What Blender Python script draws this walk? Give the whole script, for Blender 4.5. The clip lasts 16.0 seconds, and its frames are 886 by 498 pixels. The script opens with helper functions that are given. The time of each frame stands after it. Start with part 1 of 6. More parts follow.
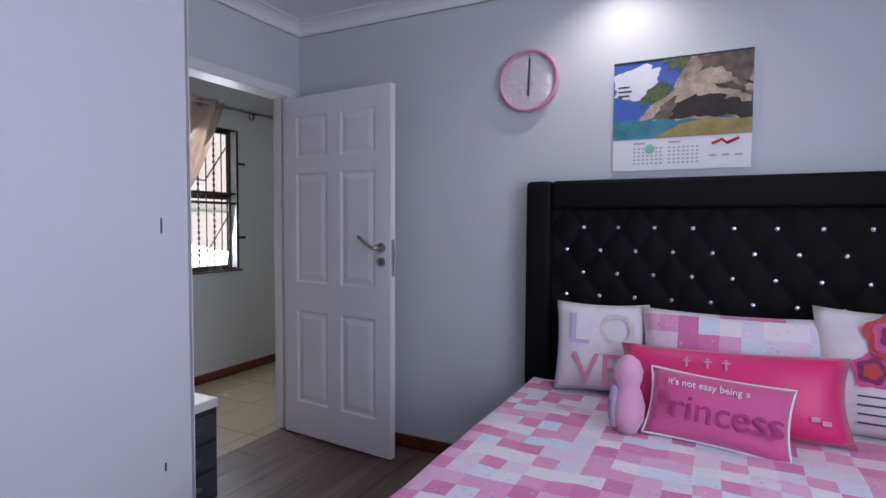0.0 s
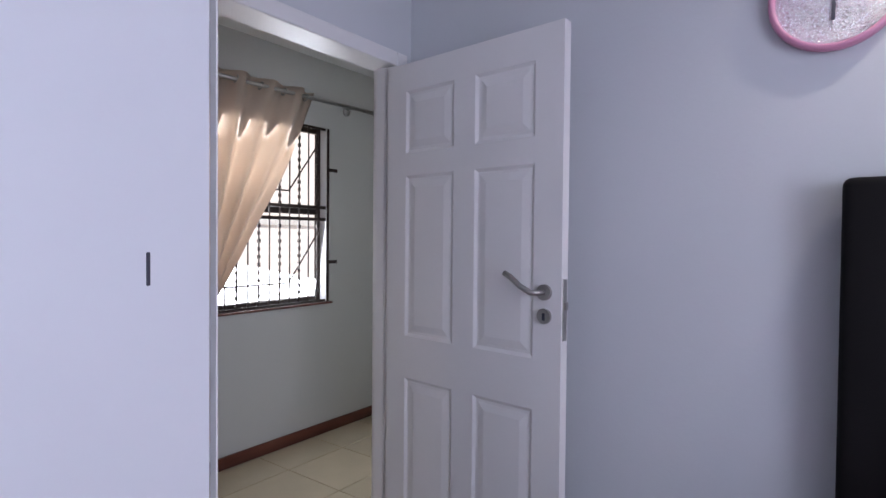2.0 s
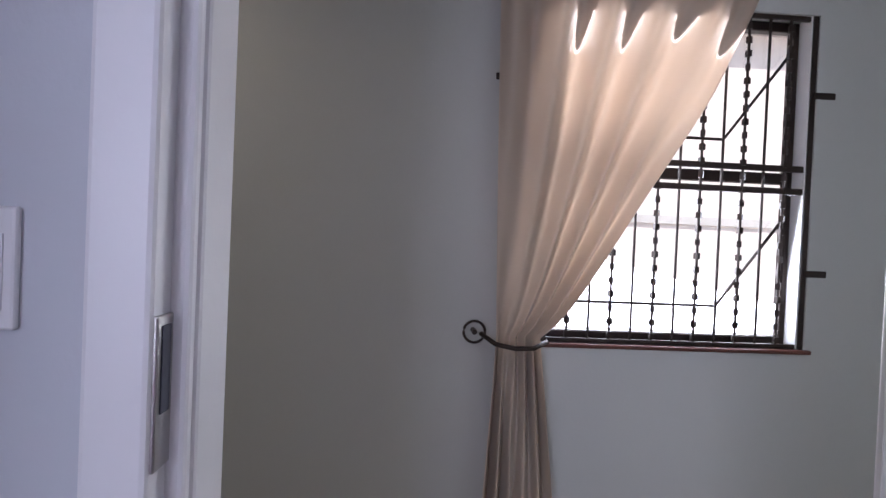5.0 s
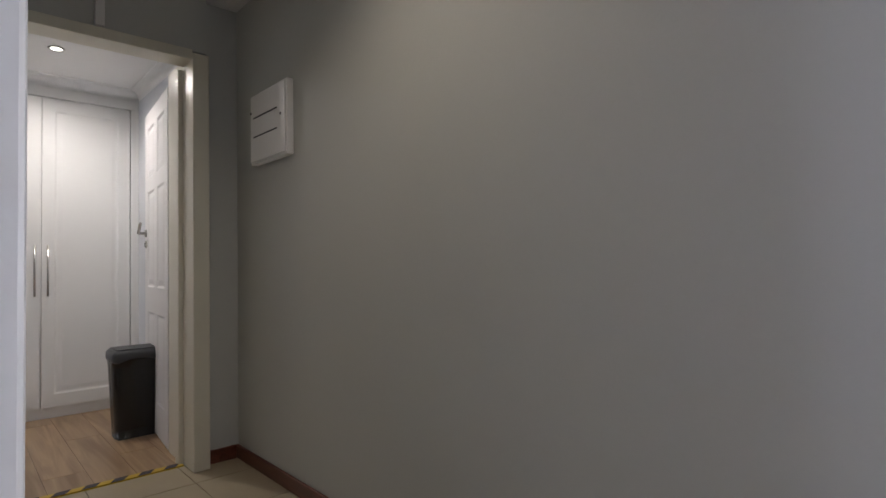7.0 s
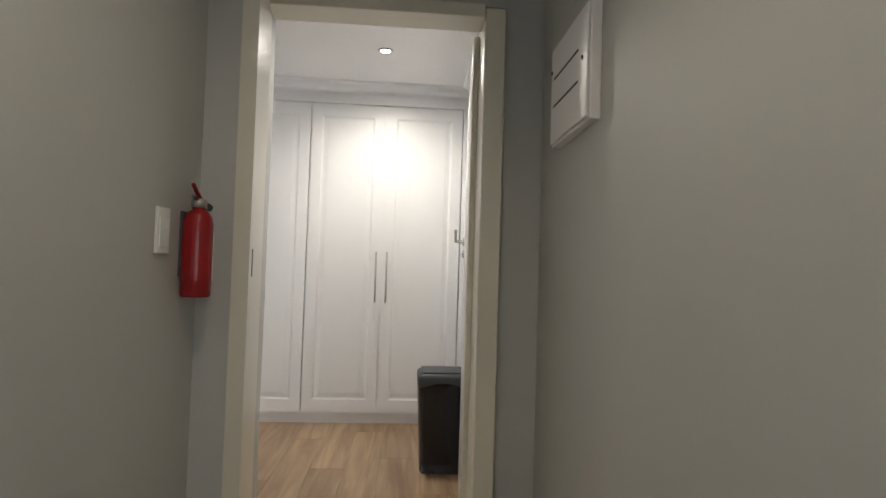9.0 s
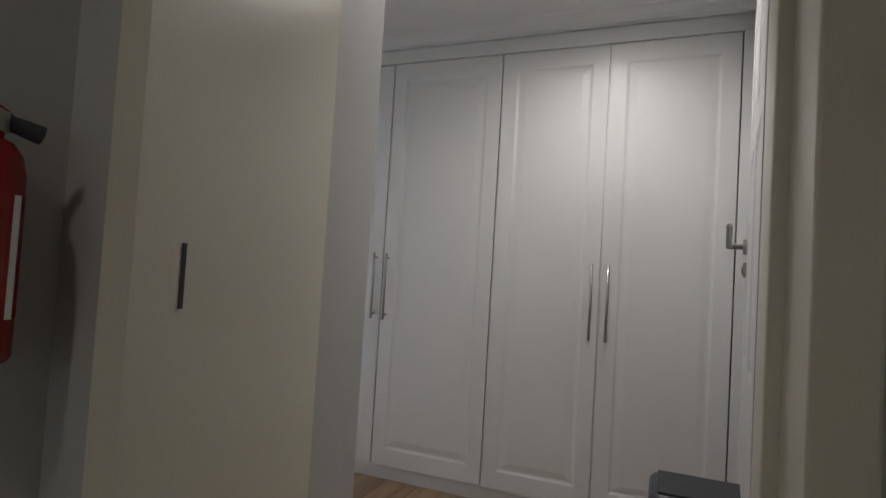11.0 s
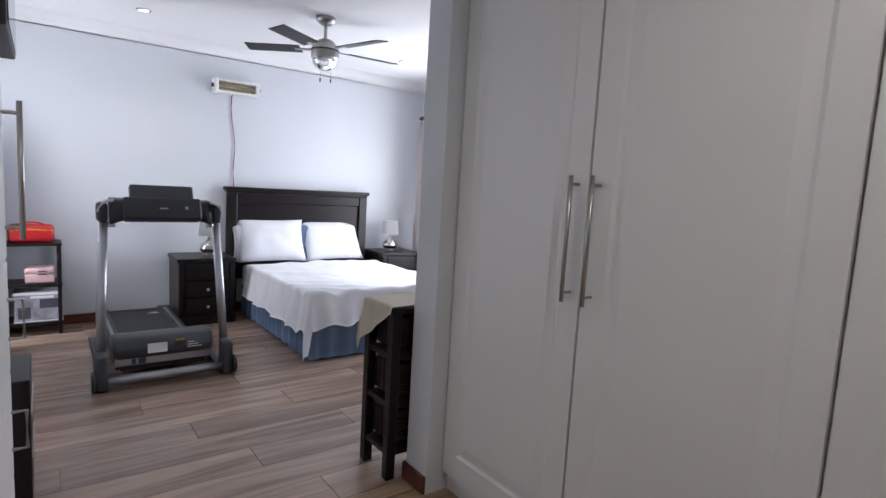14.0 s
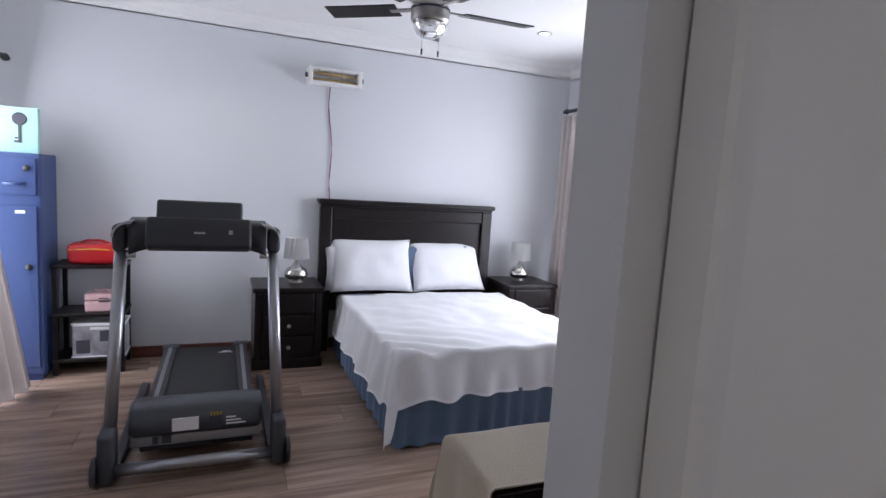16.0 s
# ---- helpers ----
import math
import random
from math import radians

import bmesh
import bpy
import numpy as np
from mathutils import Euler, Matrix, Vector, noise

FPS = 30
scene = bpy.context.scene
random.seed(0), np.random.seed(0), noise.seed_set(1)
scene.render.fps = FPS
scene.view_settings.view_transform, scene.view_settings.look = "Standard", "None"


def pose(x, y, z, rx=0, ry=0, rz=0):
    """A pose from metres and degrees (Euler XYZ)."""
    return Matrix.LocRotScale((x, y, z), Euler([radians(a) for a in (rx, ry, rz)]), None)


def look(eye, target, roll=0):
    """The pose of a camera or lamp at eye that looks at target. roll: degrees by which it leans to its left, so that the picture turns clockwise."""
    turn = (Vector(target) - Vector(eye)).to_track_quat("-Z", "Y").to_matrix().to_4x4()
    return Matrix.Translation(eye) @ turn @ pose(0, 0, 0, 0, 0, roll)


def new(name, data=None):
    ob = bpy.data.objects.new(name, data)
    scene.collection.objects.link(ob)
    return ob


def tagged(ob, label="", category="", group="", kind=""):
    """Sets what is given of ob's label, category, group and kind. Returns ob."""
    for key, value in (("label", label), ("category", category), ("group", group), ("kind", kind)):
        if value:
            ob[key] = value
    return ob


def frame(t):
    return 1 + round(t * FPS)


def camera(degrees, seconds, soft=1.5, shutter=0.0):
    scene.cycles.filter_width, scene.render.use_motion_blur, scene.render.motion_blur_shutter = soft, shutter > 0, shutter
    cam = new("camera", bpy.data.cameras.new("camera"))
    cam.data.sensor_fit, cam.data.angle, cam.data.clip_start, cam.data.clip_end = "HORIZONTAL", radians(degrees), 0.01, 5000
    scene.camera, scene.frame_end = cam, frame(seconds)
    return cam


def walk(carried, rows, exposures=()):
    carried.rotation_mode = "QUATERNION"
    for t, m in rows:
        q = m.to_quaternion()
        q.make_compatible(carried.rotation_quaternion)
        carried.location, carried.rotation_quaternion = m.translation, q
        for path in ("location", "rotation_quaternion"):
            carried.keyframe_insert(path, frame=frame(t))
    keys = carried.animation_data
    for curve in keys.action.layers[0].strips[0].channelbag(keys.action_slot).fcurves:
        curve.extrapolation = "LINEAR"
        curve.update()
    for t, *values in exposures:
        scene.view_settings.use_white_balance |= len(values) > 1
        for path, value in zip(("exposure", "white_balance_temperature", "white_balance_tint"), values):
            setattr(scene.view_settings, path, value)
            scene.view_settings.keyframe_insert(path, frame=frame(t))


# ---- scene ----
cam = camera(78.6, 16.0)

EXPOSURES = [(0, -0.06, 6300, 15), (0.5, 0.14, 6400, 14), (1.0, 0.36, 6500, 14), (1.5, 0.36, 6500, 14), (3, 0.35, 6200, 15), (5.5, 0.5, 6150, 19), (6, 0.5, 6250, 20), (7, 0.7, 6400, 14), (9, 1.2, 6600, 10), (10, 0.75, 6500, 10), (12.3, -0.35, 6200, 13), (13.2, -0.15, 6200, 13), (13.5, -0.05, 6200, 14), (14.3, 0.25, 6350, 15), (15.5, 0.1, 6350, 16), (16, -0.15, 6350, 17)]
PATH = [
    (0, (0.071, 0.079, 1.299), (-0.831, 1.862, 1.205), 0.3),
    (0.5, (-0.087, 0.242, 1.337), (-1.04, 1.998, 1.243), 0.3),
    (1, (-0.304, 0.44, 1.342), (-1.314, 2.164, 1.256), 0.4),
    (1.5, (-0.534, 0.665, 1.369), (-1.624, 2.341, 1.298), 0.3),
    (2, (-0.766, 0.911, 1.342), (-1.95, 2.523, 1.301), 0.5),
    (2.5, (-0.997, 1.147, 1.315), (-2.263, 2.695, 1.282), 0.6),
    (3, (-1.172, 1.387, 1.27), (-2.546, 2.84, 1.262), 2.6),
    (5.5, (-1.947, 2.072, 1.232), (-3.936, 1.867, 1.174), 3.0),
    (6, (-2.13, 2.068, 1.221), (-4.062, 1.526, 1.159), 4.0),
    (6.5, (-2.255, 2.225, 1.145), (-3.88, 1.06, 1.21), 2.0),
    (7, (-2.39, 2.36, 1.065), (-3.737, 0.883, 1.121), -0.9),
    (7.5, (-2.572, 2.232, 1.086), (-3.645, 0.546, 1.156), 0.0),
    (8, (-2.787, 2.032, 1.114), (-3.505, 0.167, 1.181), 0.8),
    (8.5, (-2.921, 1.794, 1.132), (-3.33, -0.163, 1.201), 1.2),
    (9, (-3.04, 1.528, 1.151), (-3.18, -0.466, 1.217), 1.8),
    (9.5, (-3.132, 1.227, 1.158), (-2.964, -0.765, 1.224), 2.1),
    (10, (-3.156, 0.894, 1.165), (-2.761, -1.065, 1.232), 2.4),
    (12.3, (-3.036, -0.489, 1.246), (-1.908, -2.141, 1.248), 3.4),
    (12.5, (-2.995, -0.592, 1.297), (-1.818, -2.208, 1.226), 2.6),
    (13.5, (-2.8, -0.999, 1.255), (-1.327, -2.333, 1.027), 2.8),
    (14, (-2.687, -1.193, 1.189), (-1.095, -2.383, 0.964), 3.3),
    (14.5, (-2.507, -1.412, 1.159), (-0.844, -2.502, 0.938), 3.1),
    (15, (-2.264, -1.603, 1.184), (-0.511, -2.536, 0.952), 3.1),
    (15.5, (-1.985, -1.727, 1.197), (-0.17, -2.536, 0.969), 3.3),
    (16, (-1.701, -1.842, 1.236), (0.138, -2.595, 1.004), 3.6),
]
walk(cam, [(t, look(eye, target, roll)) for t, eye, target, roll in PATH], EXPOSURES)

# ---- world and light ----
world = bpy.data.worlds.new("world")
scene.world = world
world.use_nodes = True
wn = world.node_tree
sky = wn.nodes.new("ShaderNodeTexSky")
sky.sky_type = 'NISHITA'
sky.sun_disc = False
sky.sun_elevation = radians(51)
sky.sun_rotation = radians(49)
wn.links.new(sky.outputs[0], wn.nodes["Background"].inputs[0])
wn.nodes["Background"].inputs[1].default_value = 0.15
sun = new("sun", bpy.data.lights.new("sun", 'SUN'))
sun.data.energy, sun.data.angle, sun.data.color = 5.0, radians(0.5), (1, 0.95, 0.88)
sun.matrix_world = look((16, 14, 26), (0, 0, 0))


def area(name, eye, target, w, h, watts, color=(0.82, 0.9, 1.0)):
    """Sky light in a window's opening."""
    lamp = new(name, bpy.data.lights.new(name, 'AREA'))
    lamp.data.shape, lamp.data.size, lamp.data.size_y, lamp.data.energy, lamp.data.color = 'RECTANGLE', w, h, watts, color
    lamp.matrix_world = look(eye, target)
    return lamp


def spot(name, x, y, z, watts, color=(1.0, 0.86, 0.7), size=1.9, blend=0.6):
    """The bulb of a recessed downlight."""
    lamp = new(name, bpy.data.lights.new(name, 'SPOT'))
    lamp.data.energy, lamp.data.color, lamp.data.spot_size, lamp.data.spot_blend, lamp.data.shadow_soft_size = watts, color, size, blend, 0.03
    lamp.matrix_world = look((x, y, z), (x, y + 0.0001, 0))
    return lamp


area("window_light_bedroom", (1.26, 0.6, 1.5), (-2.0, 0.9, 1.3), 1.3, 1.2, 34, (0.76, 0.81, 1.0))
area("window_light_corridor", (-3.63, 2.96, 1.48), (-2.0, 2.9, 1.2), 0.9, 1.1, 22, (0.86, 0.92, 1.0))
area("window_light_master", (1.07, -4.46, 1.12), (0.9, -2.0, 0.9), 1.6, 1.45, 56, (0.88, 0.93, 1.0))
area("window_light_terrace", (1.65, -0.48, 1.05), (1.0, -2.5, 0.7), 0.55, 1.6, 30, (0.88, 0.93, 1.0))
spot("bulb_bedroom", -0.33, 2.5, 2.5, 16, (1, 0.93, 0.84), 2.4, 0.9)
spot("bulb_corridor", -2.95, 1.0, 2.5, 11, (1, 0.87, 0.68), 2.6, 0.9)
spot("bulb_dressing", -2.88, -1.78, 2.43, 30, (1, 0.94, 0.86), 2.95, 1.0)
spot("bulb_master_a", 1.56, -1.77, 2.2, 5, (1, 0.95, 0.88), 2.2)
spot("bulb_master_b", 1.44, -3.74, 2.2, 5, (1, 0.95, 0.88), 2.2)


# ---- materials ----
def nodes_of(m):
    m.use_nodes = True
    return m.node_tree, m.node_tree.nodes["Principled BSDF"]


def link(tree, a, b):
    tree.links.new(a, b)


def mat(name, color, rough=0.5, metal=0.0, vary=0.08, scale=6.0, bump=0.05, fine=120.0, random_tint=0.0, sheen=0.0, coat=0.0):
    """Base colour with stains at a large scale, grain and relief at a small one."""
    m = bpy.data.materials.new(name)
    t, p = nodes_of(m)
    co = t.nodes.new("ShaderNodeTexCoord")
    big, small = t.nodes.new("ShaderNodeTexNoise"), t.nodes.new("ShaderNodeTexNoise")
    big.inputs["Scale"].default_value, small.inputs["Scale"].default_value = scale, fine
    big.inputs["Detail"].default_value = 4
    link(t, co.outputs["Object"], big.inputs["Vector"])
    link(t, co.outputs["Object"], small.inputs["Vector"])
    mul = t.nodes.new("ShaderNodeMath")
    mul.operation = 'MULTIPLY_ADD'
    link(t, big.outputs["Fac"], mul.inputs[0])
    mul.inputs[1].default_value, mul.inputs[2].default_value = vary * 2, 1 - vary
    fine_mul = t.nodes.new("ShaderNodeMath")
    fine_mul.operation = 'MULTIPLY_ADD'
    link(t, small.outputs["Fac"], fine_mul.inputs[0])
    fine_mul.inputs[1].default_value, fine_mul.inputs[2].default_value = vary * 0.6, 1 - vary * 0.3
    both = t.nodes.new("ShaderNodeMath")
    both.operation = 'MULTIPLY'
    link(t, mul.outputs[0], both.inputs[0])
    link(t, fine_mul.outputs[0], both.inputs[1])
    last = both
    if random_tint:
        info = t.nodes.new("ShaderNodeObjectInfo")
        r = t.nodes.new("ShaderNodeMath")
        r.operation = 'MULTIPLY_ADD'
        link(t, info.outputs["Random"], r.inputs[0])
        r.inputs[1].default_value, r.inputs[2].default_value = random_tint * 2, 1 - random_tint
        last = t.nodes.new("ShaderNodeMath")
        last.operation = 'MULTIPLY'
        link(t, both.outputs[0], last.inputs[0])
        link(t, r.outputs[0], last.inputs[1])
    hsv = t.nodes.new("ShaderNodeHueSaturation")
    hsv.inputs["Color"].default_value = (*color, 1)
    link(t, last.outputs[0], hsv.inputs["Value"])
    link(t, hsv.outputs[0], p.inputs["Base Color"])
    ro = t.nodes.new("ShaderNodeMath")
    ro.operation = 'MULTIPLY_ADD'
    link(t, big.outputs["Fac"], ro.inputs[0])
    ro.inputs[1].default_value, ro.inputs[2].default_value = 0.2 * rough, 0.9 * rough
    link(t, ro.outputs[0], p.inputs["Roughness"])
    p.inputs["Metallic"].default_value = metal
    p.inputs["Coat Weight"].default_value = coat
    p.inputs["Sheen Weight"].default_value = sheen
    if bump:
        b = t.nodes.new("ShaderNodeBump")
        b.inputs["Strength"].default_value, b.inputs["Distance"].default_value = bump, 0.01
        link(t, small.outputs["Fac"], b.inputs["Height"])
        link(t, b.outputs[0], p.inputs["Normal"])
    return m


def wood(name, dark, light, rough=0.35, along='Y', tint=0.16):
    """Board with grain along one axis, its shade varied board by board."""
    m = bpy.data.materials.new(name)
    t, p = nodes_of(m)
    co, mp, info = t.nodes.new("ShaderNodeTexCoord"), t.nodes.new("ShaderNodeMapping"), t.nodes.new("ShaderNodeObjectInfo")
    link(t, co.outputs["Object"], mp.inputs["Vector"])
    mp.inputs["Scale"].default_value = (14, 1.1, 14) if along == 'Y' else (1.1, 14, 14) if along == 'X' else (14, 14, 1.1)
    shift = t.nodes.new("ShaderNodeCombineXYZ")
    k = t.nodes.new("ShaderNodeMath")
    k.operation = 'MULTIPLY'
    k.inputs[1].default_value = 40
    link(t, info.outputs["Random"], k.inputs[0])
    for i in range(3):
        link(t, k.outputs[0], shift.inputs[i])
    link(t, shift.outputs[0], mp.inputs["Location"])
    n1, n2 = t.nodes.new("ShaderNodeTexNoise"), t.nodes.new("ShaderNodeTexNoise")
    n1.inputs["Scale"].default_value, n1.inputs["Detail"].default_value, n1.inputs["Distortion"].default_value = 1.0, 6, 1.2
    n2.inputs["Scale"].default_value, n2.inputs["Detail"].default_value = 6, 3
    link(t, mp.outputs[0], n1.inputs["Vector"])
    link(t, mp.outputs[0], n2.inputs["Vector"])
    ramp = t.nodes.new("ShaderNodeValToRGB")
    ramp.color_ramp.elements[0].position, ramp.color_ramp.elements[1].position = 0.3, 0.72
    ramp.color_ramp.elements[0].color, ramp.color_ramp.elements[1].color = (*dark, 1), (*light, 1)
    link(t, n1.outputs["Fac"], ramp.inputs[0])
    r = t.nodes.new("ShaderNodeMath")
    r.operation = 'MULTIPLY_ADD'
    link(t, info.outputs["Random"], r.inputs[0])
    r.inputs[1].default_value, r.inputs[2].default_value = tint * 2, 1 - tint
    hsv = t.nodes.new("ShaderNodeHueSaturation")
    link(t, ramp.outputs[0], hsv.inputs["Color"])
    link(t, r.outputs[0], hsv.inputs["Value"])
    link(t, hsv.outputs[0], p.inputs["Base Color"])
    p.inputs["Roughness"].default_value = rough
    b = t.nodes.new("ShaderNodeBump")
    b.inputs["Strength"].default_value, b.inputs["Distance"].default_value = 0.12, 0.004
    link(t, n2.outputs["Fac"], b.inputs["Height"])
    link(t, b.outputs[0], p.inputs["Normal"])
    return m


def patches(name, size, colors):
    """Printed patchwork: square patches of a few colours, each with a small print."""
    m = bpy.data.materials.new(name)
    t, p = nodes_of(m)
    co, mp = t.nodes.new("ShaderNodeTexCoord"), t.nodes.new("ShaderNodeVectorMath")
    mp.operation = 'SCALE'
    mp.inputs["Scale"].default_value = 1 / size
    link(t, co.outputs["UV"], mp.inputs[0])
    fl = t.nodes.new("ShaderNodeVectorMath")
    fl.operation = 'FLOOR'
    link(t, mp.outputs[0], fl.inputs[0])
    wnoise = t.nodes.new("ShaderNodeTexWhiteNoise")
    wnoise.noise_dimensions = '2D'
    link(t, fl.outputs[0], wnoise.inputs["Vector"])
    ramp = t.nodes.new("ShaderNodeValToRGB")
    ramp.color_ramp.interpolation = 'CONSTANT'
    for i, c in enumerate(colors):
        e = ramp.color_ramp.elements[i] if i < 2 else ramp.color_ramp.elements.new(i / len(colors))
        e.position, e.color = i / len(colors), (*c, 1)
    link(t, wnoise.outputs["Value"], ramp.inputs[0])
    vor = t.nodes.new("ShaderNodeTexVoronoi")
    vor.inputs["Scale"].default_value = 3.2
    link(t, mp.outputs[0], vor.inputs["Vector"])
    st = t.nodes.new("ShaderNodeMath")
    st.operation = 'LESS_THAN'
    st.inputs[1].default_value = 0.22
    link(t, vor.outputs["Distance"], st.inputs[0])
    sc = t.nodes.new("ShaderNodeMath")
    sc.operation = 'MULTIPLY'
    sc.inputs[1].default_value = 0.35
    link(t, st.outputs[0], sc.inputs[0])
    mix = t.nodes.new("ShaderNodeMixRGB")
    link(t, sc.outputs[0], mix.inputs[0])
    link(t, ramp.outputs[0], mix.inputs[1])
    link(t, vor.outputs["Color"], mix.inputs[2])
    link(t, mix.outputs[0], p.inputs["Base Color"])
    p.inputs["Roughness"].default_value, p.inputs["Sheen Weight"].default_value = 0.85, 0.3
    n = t.nodes.new("ShaderNodeTexNoise")
    n.inputs["Scale"].default_value = 14
    link(t, co.outputs["Object"], n.inputs["Vector"])
    b = t.nodes.new("ShaderNodeBump")
    b.inputs["Strength"].default_value, b.inputs["Distance"].default_value = 0.5, 0.02
    link(t, n.outputs["Fac"], b.inputs["Height"])
    link(t, b.outputs[0], p.inputs["Normal"])
    return m


def glow(name, color, strength):
    m = bpy.data.materials.new(name)
    t, p = nodes_of(m)
    p.inputs["Emission Color"].default_value, p.inputs["Emission Strength"].default_value = (*color, 1), strength
    p.inputs["Base Color"].default_value = (*color, 1)
    return m


def glass(name, tint=(1, 1, 1), rough=0.0):
    m = bpy.data.materials.new(name)
    t, p = nodes_of(m)
    p.inputs["Base Color"].default_value, p.inputs["Transmission Weight"].default_value = (*tint, 1), 1.0
    p.inputs["Roughness"].default_value = rough
    return m


def sheer(name, color, through_light=0.45, bump_scale=300):
    """Woven curtain cloth that lets some light through."""
    m = bpy.data.materials.new(name)
    t, p = nodes_of(m)
    co, n = t.nodes.new("ShaderNodeTexCoord"), t.nodes.new("ShaderNodeTexNoise")
    n.inputs["Scale"].default_value = bump_scale
    link(t, co.outputs["Object"], n.inputs["Vector"])
    p.inputs["Base Color"].default_value, p.inputs["Roughness"].default_value = (*color, 1), 0.6
    p.inputs["Sheen Weight"].default_value = 0.3
    b = t.nodes.new("ShaderNodeBump")
    b.inputs["Strength"].default_value, b.inputs["Distance"].default_value = 0.1, 0.002
    link(t, n.outputs["Fac"], b.inputs["Height"])
    link(t, b.outputs[0], p.inputs["Normal"])
    tr, mix = t.nodes.new("ShaderNodeBsdfTranslucent"), t.nodes.new("ShaderNodeMixShader")
    tr.inputs[0].default_value = (*color, 1)
    mix.inputs[0].default_value = through_light
    link(t, p.outputs[0], mix.inputs[1])
    link(t, tr.outputs[0], mix.inputs[2])
    link(t, mix.outputs[0], t.nodes["Material Output"].inputs["Surface"])
    return m


M_wall = mat("wall_paint_grey", (0.58, 0.60, 0.63), 0.75, vary=0.03, scale=1.5, bump=0.05, fine=90)
M_wallm = mat("wall_paint_pale", (0.66, 0.68, 0.71), 0.75, vary=0.03, scale=1.5, bump=0.05, fine=90)
M_wallc = mat("wall_paint_taupe", (0.50, 0.505, 0.49), 0.55, vary=0.04, scale=1.2, bump=0.04, fine=70)
M_ceil = mat("ceiling_white", (0.82, 0.82, 0.82), 0.8, vary=0.02, scale=2, bump=0.06)
M_white = mat("white_lacquer", (0.78, 0.78, 0.77), 0.38, vary=0.03, scale=2, bump=0.02)
M_door = mat("white_door_paint", (0.76, 0.75, 0.75), 0.4, vary=0.03, scale=3, bump=0.04, fine=60)
M_cream = mat("cream_frame_enamel", (0.70, 0.67, 0.58), 0.3, vary=0.04, scale=4, bump=0.02)
M_melamine = mat("pale_melamine", (0.72, 0.74, 0.78), 0.4, vary=0.02, scale=3, bump=0.01)
M_skirt = wood("red_brown_skirting", (0.07, 0.018, 0.012), (0.16, 0.05, 0.03), 0.35, 'Y', 0.05)
M_plank1 = wood("dark_laminate", (0.075, 0.05, 0.04), (0.17, 0.12, 0.095), 0.4)
M_plank2 = wood("grey_brown_laminate", (0.18, 0.12, 0.09), (0.44, 0.32, 0.245), 0.27, 'Y', 0.2)
M_plank3 = wood("honey_laminate", (0.24, 0.15, 0.085), (0.44, 0.31, 0.19), 0.36)
M_tile = mat("cream_ceramic", (0.40, 0.34, 0.24), 0.3, vary=0.16, scale=5, bump=0.02, random_tint=0.06)
M_grout = mat("grey_grout", (0.20, 0.17, 0.13), 0.9, vary=0.15, scale=20)
M_black = mat("black_faux_leather", (0.004, 0.0035, 0.004), 0.7, vary=0.15, scale=8, bump=0.1, fine=250)
M_black.node_tree.nodes["Principled BSDF"].inputs["Specular IOR Level"].default_value = 0.18
M_espresso = wood("espresso_wood", (0.005, 0.0035, 0.004), (0.013, 0.008, 0.008), 0.34, 'Z', 0.05)
M_espresso.node_tree.nodes["Principled BSDF"].inputs["Specular IOR Level"].default_value = 0.3
M_chrome = mat("brushed_steel", (0.45, 0.44, 0.42), 0.3, 1.0, vary=0.06, scale=20, bump=0.03, fine=300)
M_silver = mat("silver_tube", (0.42, 0.43, 0.45), 0.32, 0.9, vary=0.05, scale=12, bump=0.02)
M_plastic = mat("charcoal_plastic", (0.030, 0.032, 0.038), 0.45, vary=0.1, scale=10, bump=0.06, fine=400)
M_plastic2 = mat("slate_plastic", (0.055, 0.06, 0.07), 0.4, vary=0.08, scale=10, bump=0.05, fine=400)
M_rubber = mat("black_belt_rubber", (0.014, 0.014, 0.016), 0.6, vary=0.2, scale=15, bump=0.15, fine=350)
M_iron = mat("dark_bronze_iron", (0.030, 0.018, 0.014), 0.45, 0.4, vary=0.2, scale=20)
M_linen = mat("white_cotton", (0.80, 0.81, 0.84), 0.85, vary=0.04, scale=3, bump=0.10, fine=22, sheen=0.2)
M_blue = mat("dusty_blue_cotton", (0.10, 0.16, 0.26), 0.85, vary=0.12, scale=6, bump=0.2, fine=60, sheen=0.3)
M_locker = mat("blue_enamel_steel", (0.036, 0.068, 0.19), 0.38, vary=0.08, scale=5, bump=0.03)
M_red = mat("red_extinguisher_enamel", (0.30, 0.008, 0.012), 0.25, vary=0.06, scale=6, bump=0.01)
M_redbag = mat("red_quilted_vinyl", (0.50, 0.015, 0.02), 0.35, vary=0.1, scale=12, bump=0.2, fine=60)
M_pink = mat("pale_pink_vinyl", (0.68, 0.45, 0.45), 0.5, vary=0.05, scale=8)
M_hot = mat("hot_pink_satin", (0.72, 0.02, 0.16), 0.45, vary=0.06, scale=5, bump=0.15, fine=30, sheen=0.3)
M_rose = mat("rose_pink_cotton", (0.62, 0.10, 0.28), 0.8, vary=0.06, scale=8, bump=0.2, fine=150, sheen=0.3)
M_plum = mat("plum_thread", (0.22, 0.02, 0.12), 0.7, vary=0.1)
M_babypink = mat("baby_pink_plush", (0.70, 0.36, 0.52), 0.9, vary=0.05, scale=10, bump=0.3, fine=200, sheen=0.5)
M_lightpink = mat("light_pink_plastic", (0.66, 0.30, 0.44), 0.35, vary=0.04)
M_quilt = patches("patchwork_print", 0.075, [(0.70, 0.20, 0.42), (0.76, 0.62, 0.72), (0.74, 0.40, 0.58), (0.66, 0.72, 0.80), (0.72, 0.30, 0.50), (0.80, 0.74, 0.78), (0.62, 0.16, 0.36), (0.70, 0.66, 0.76)])
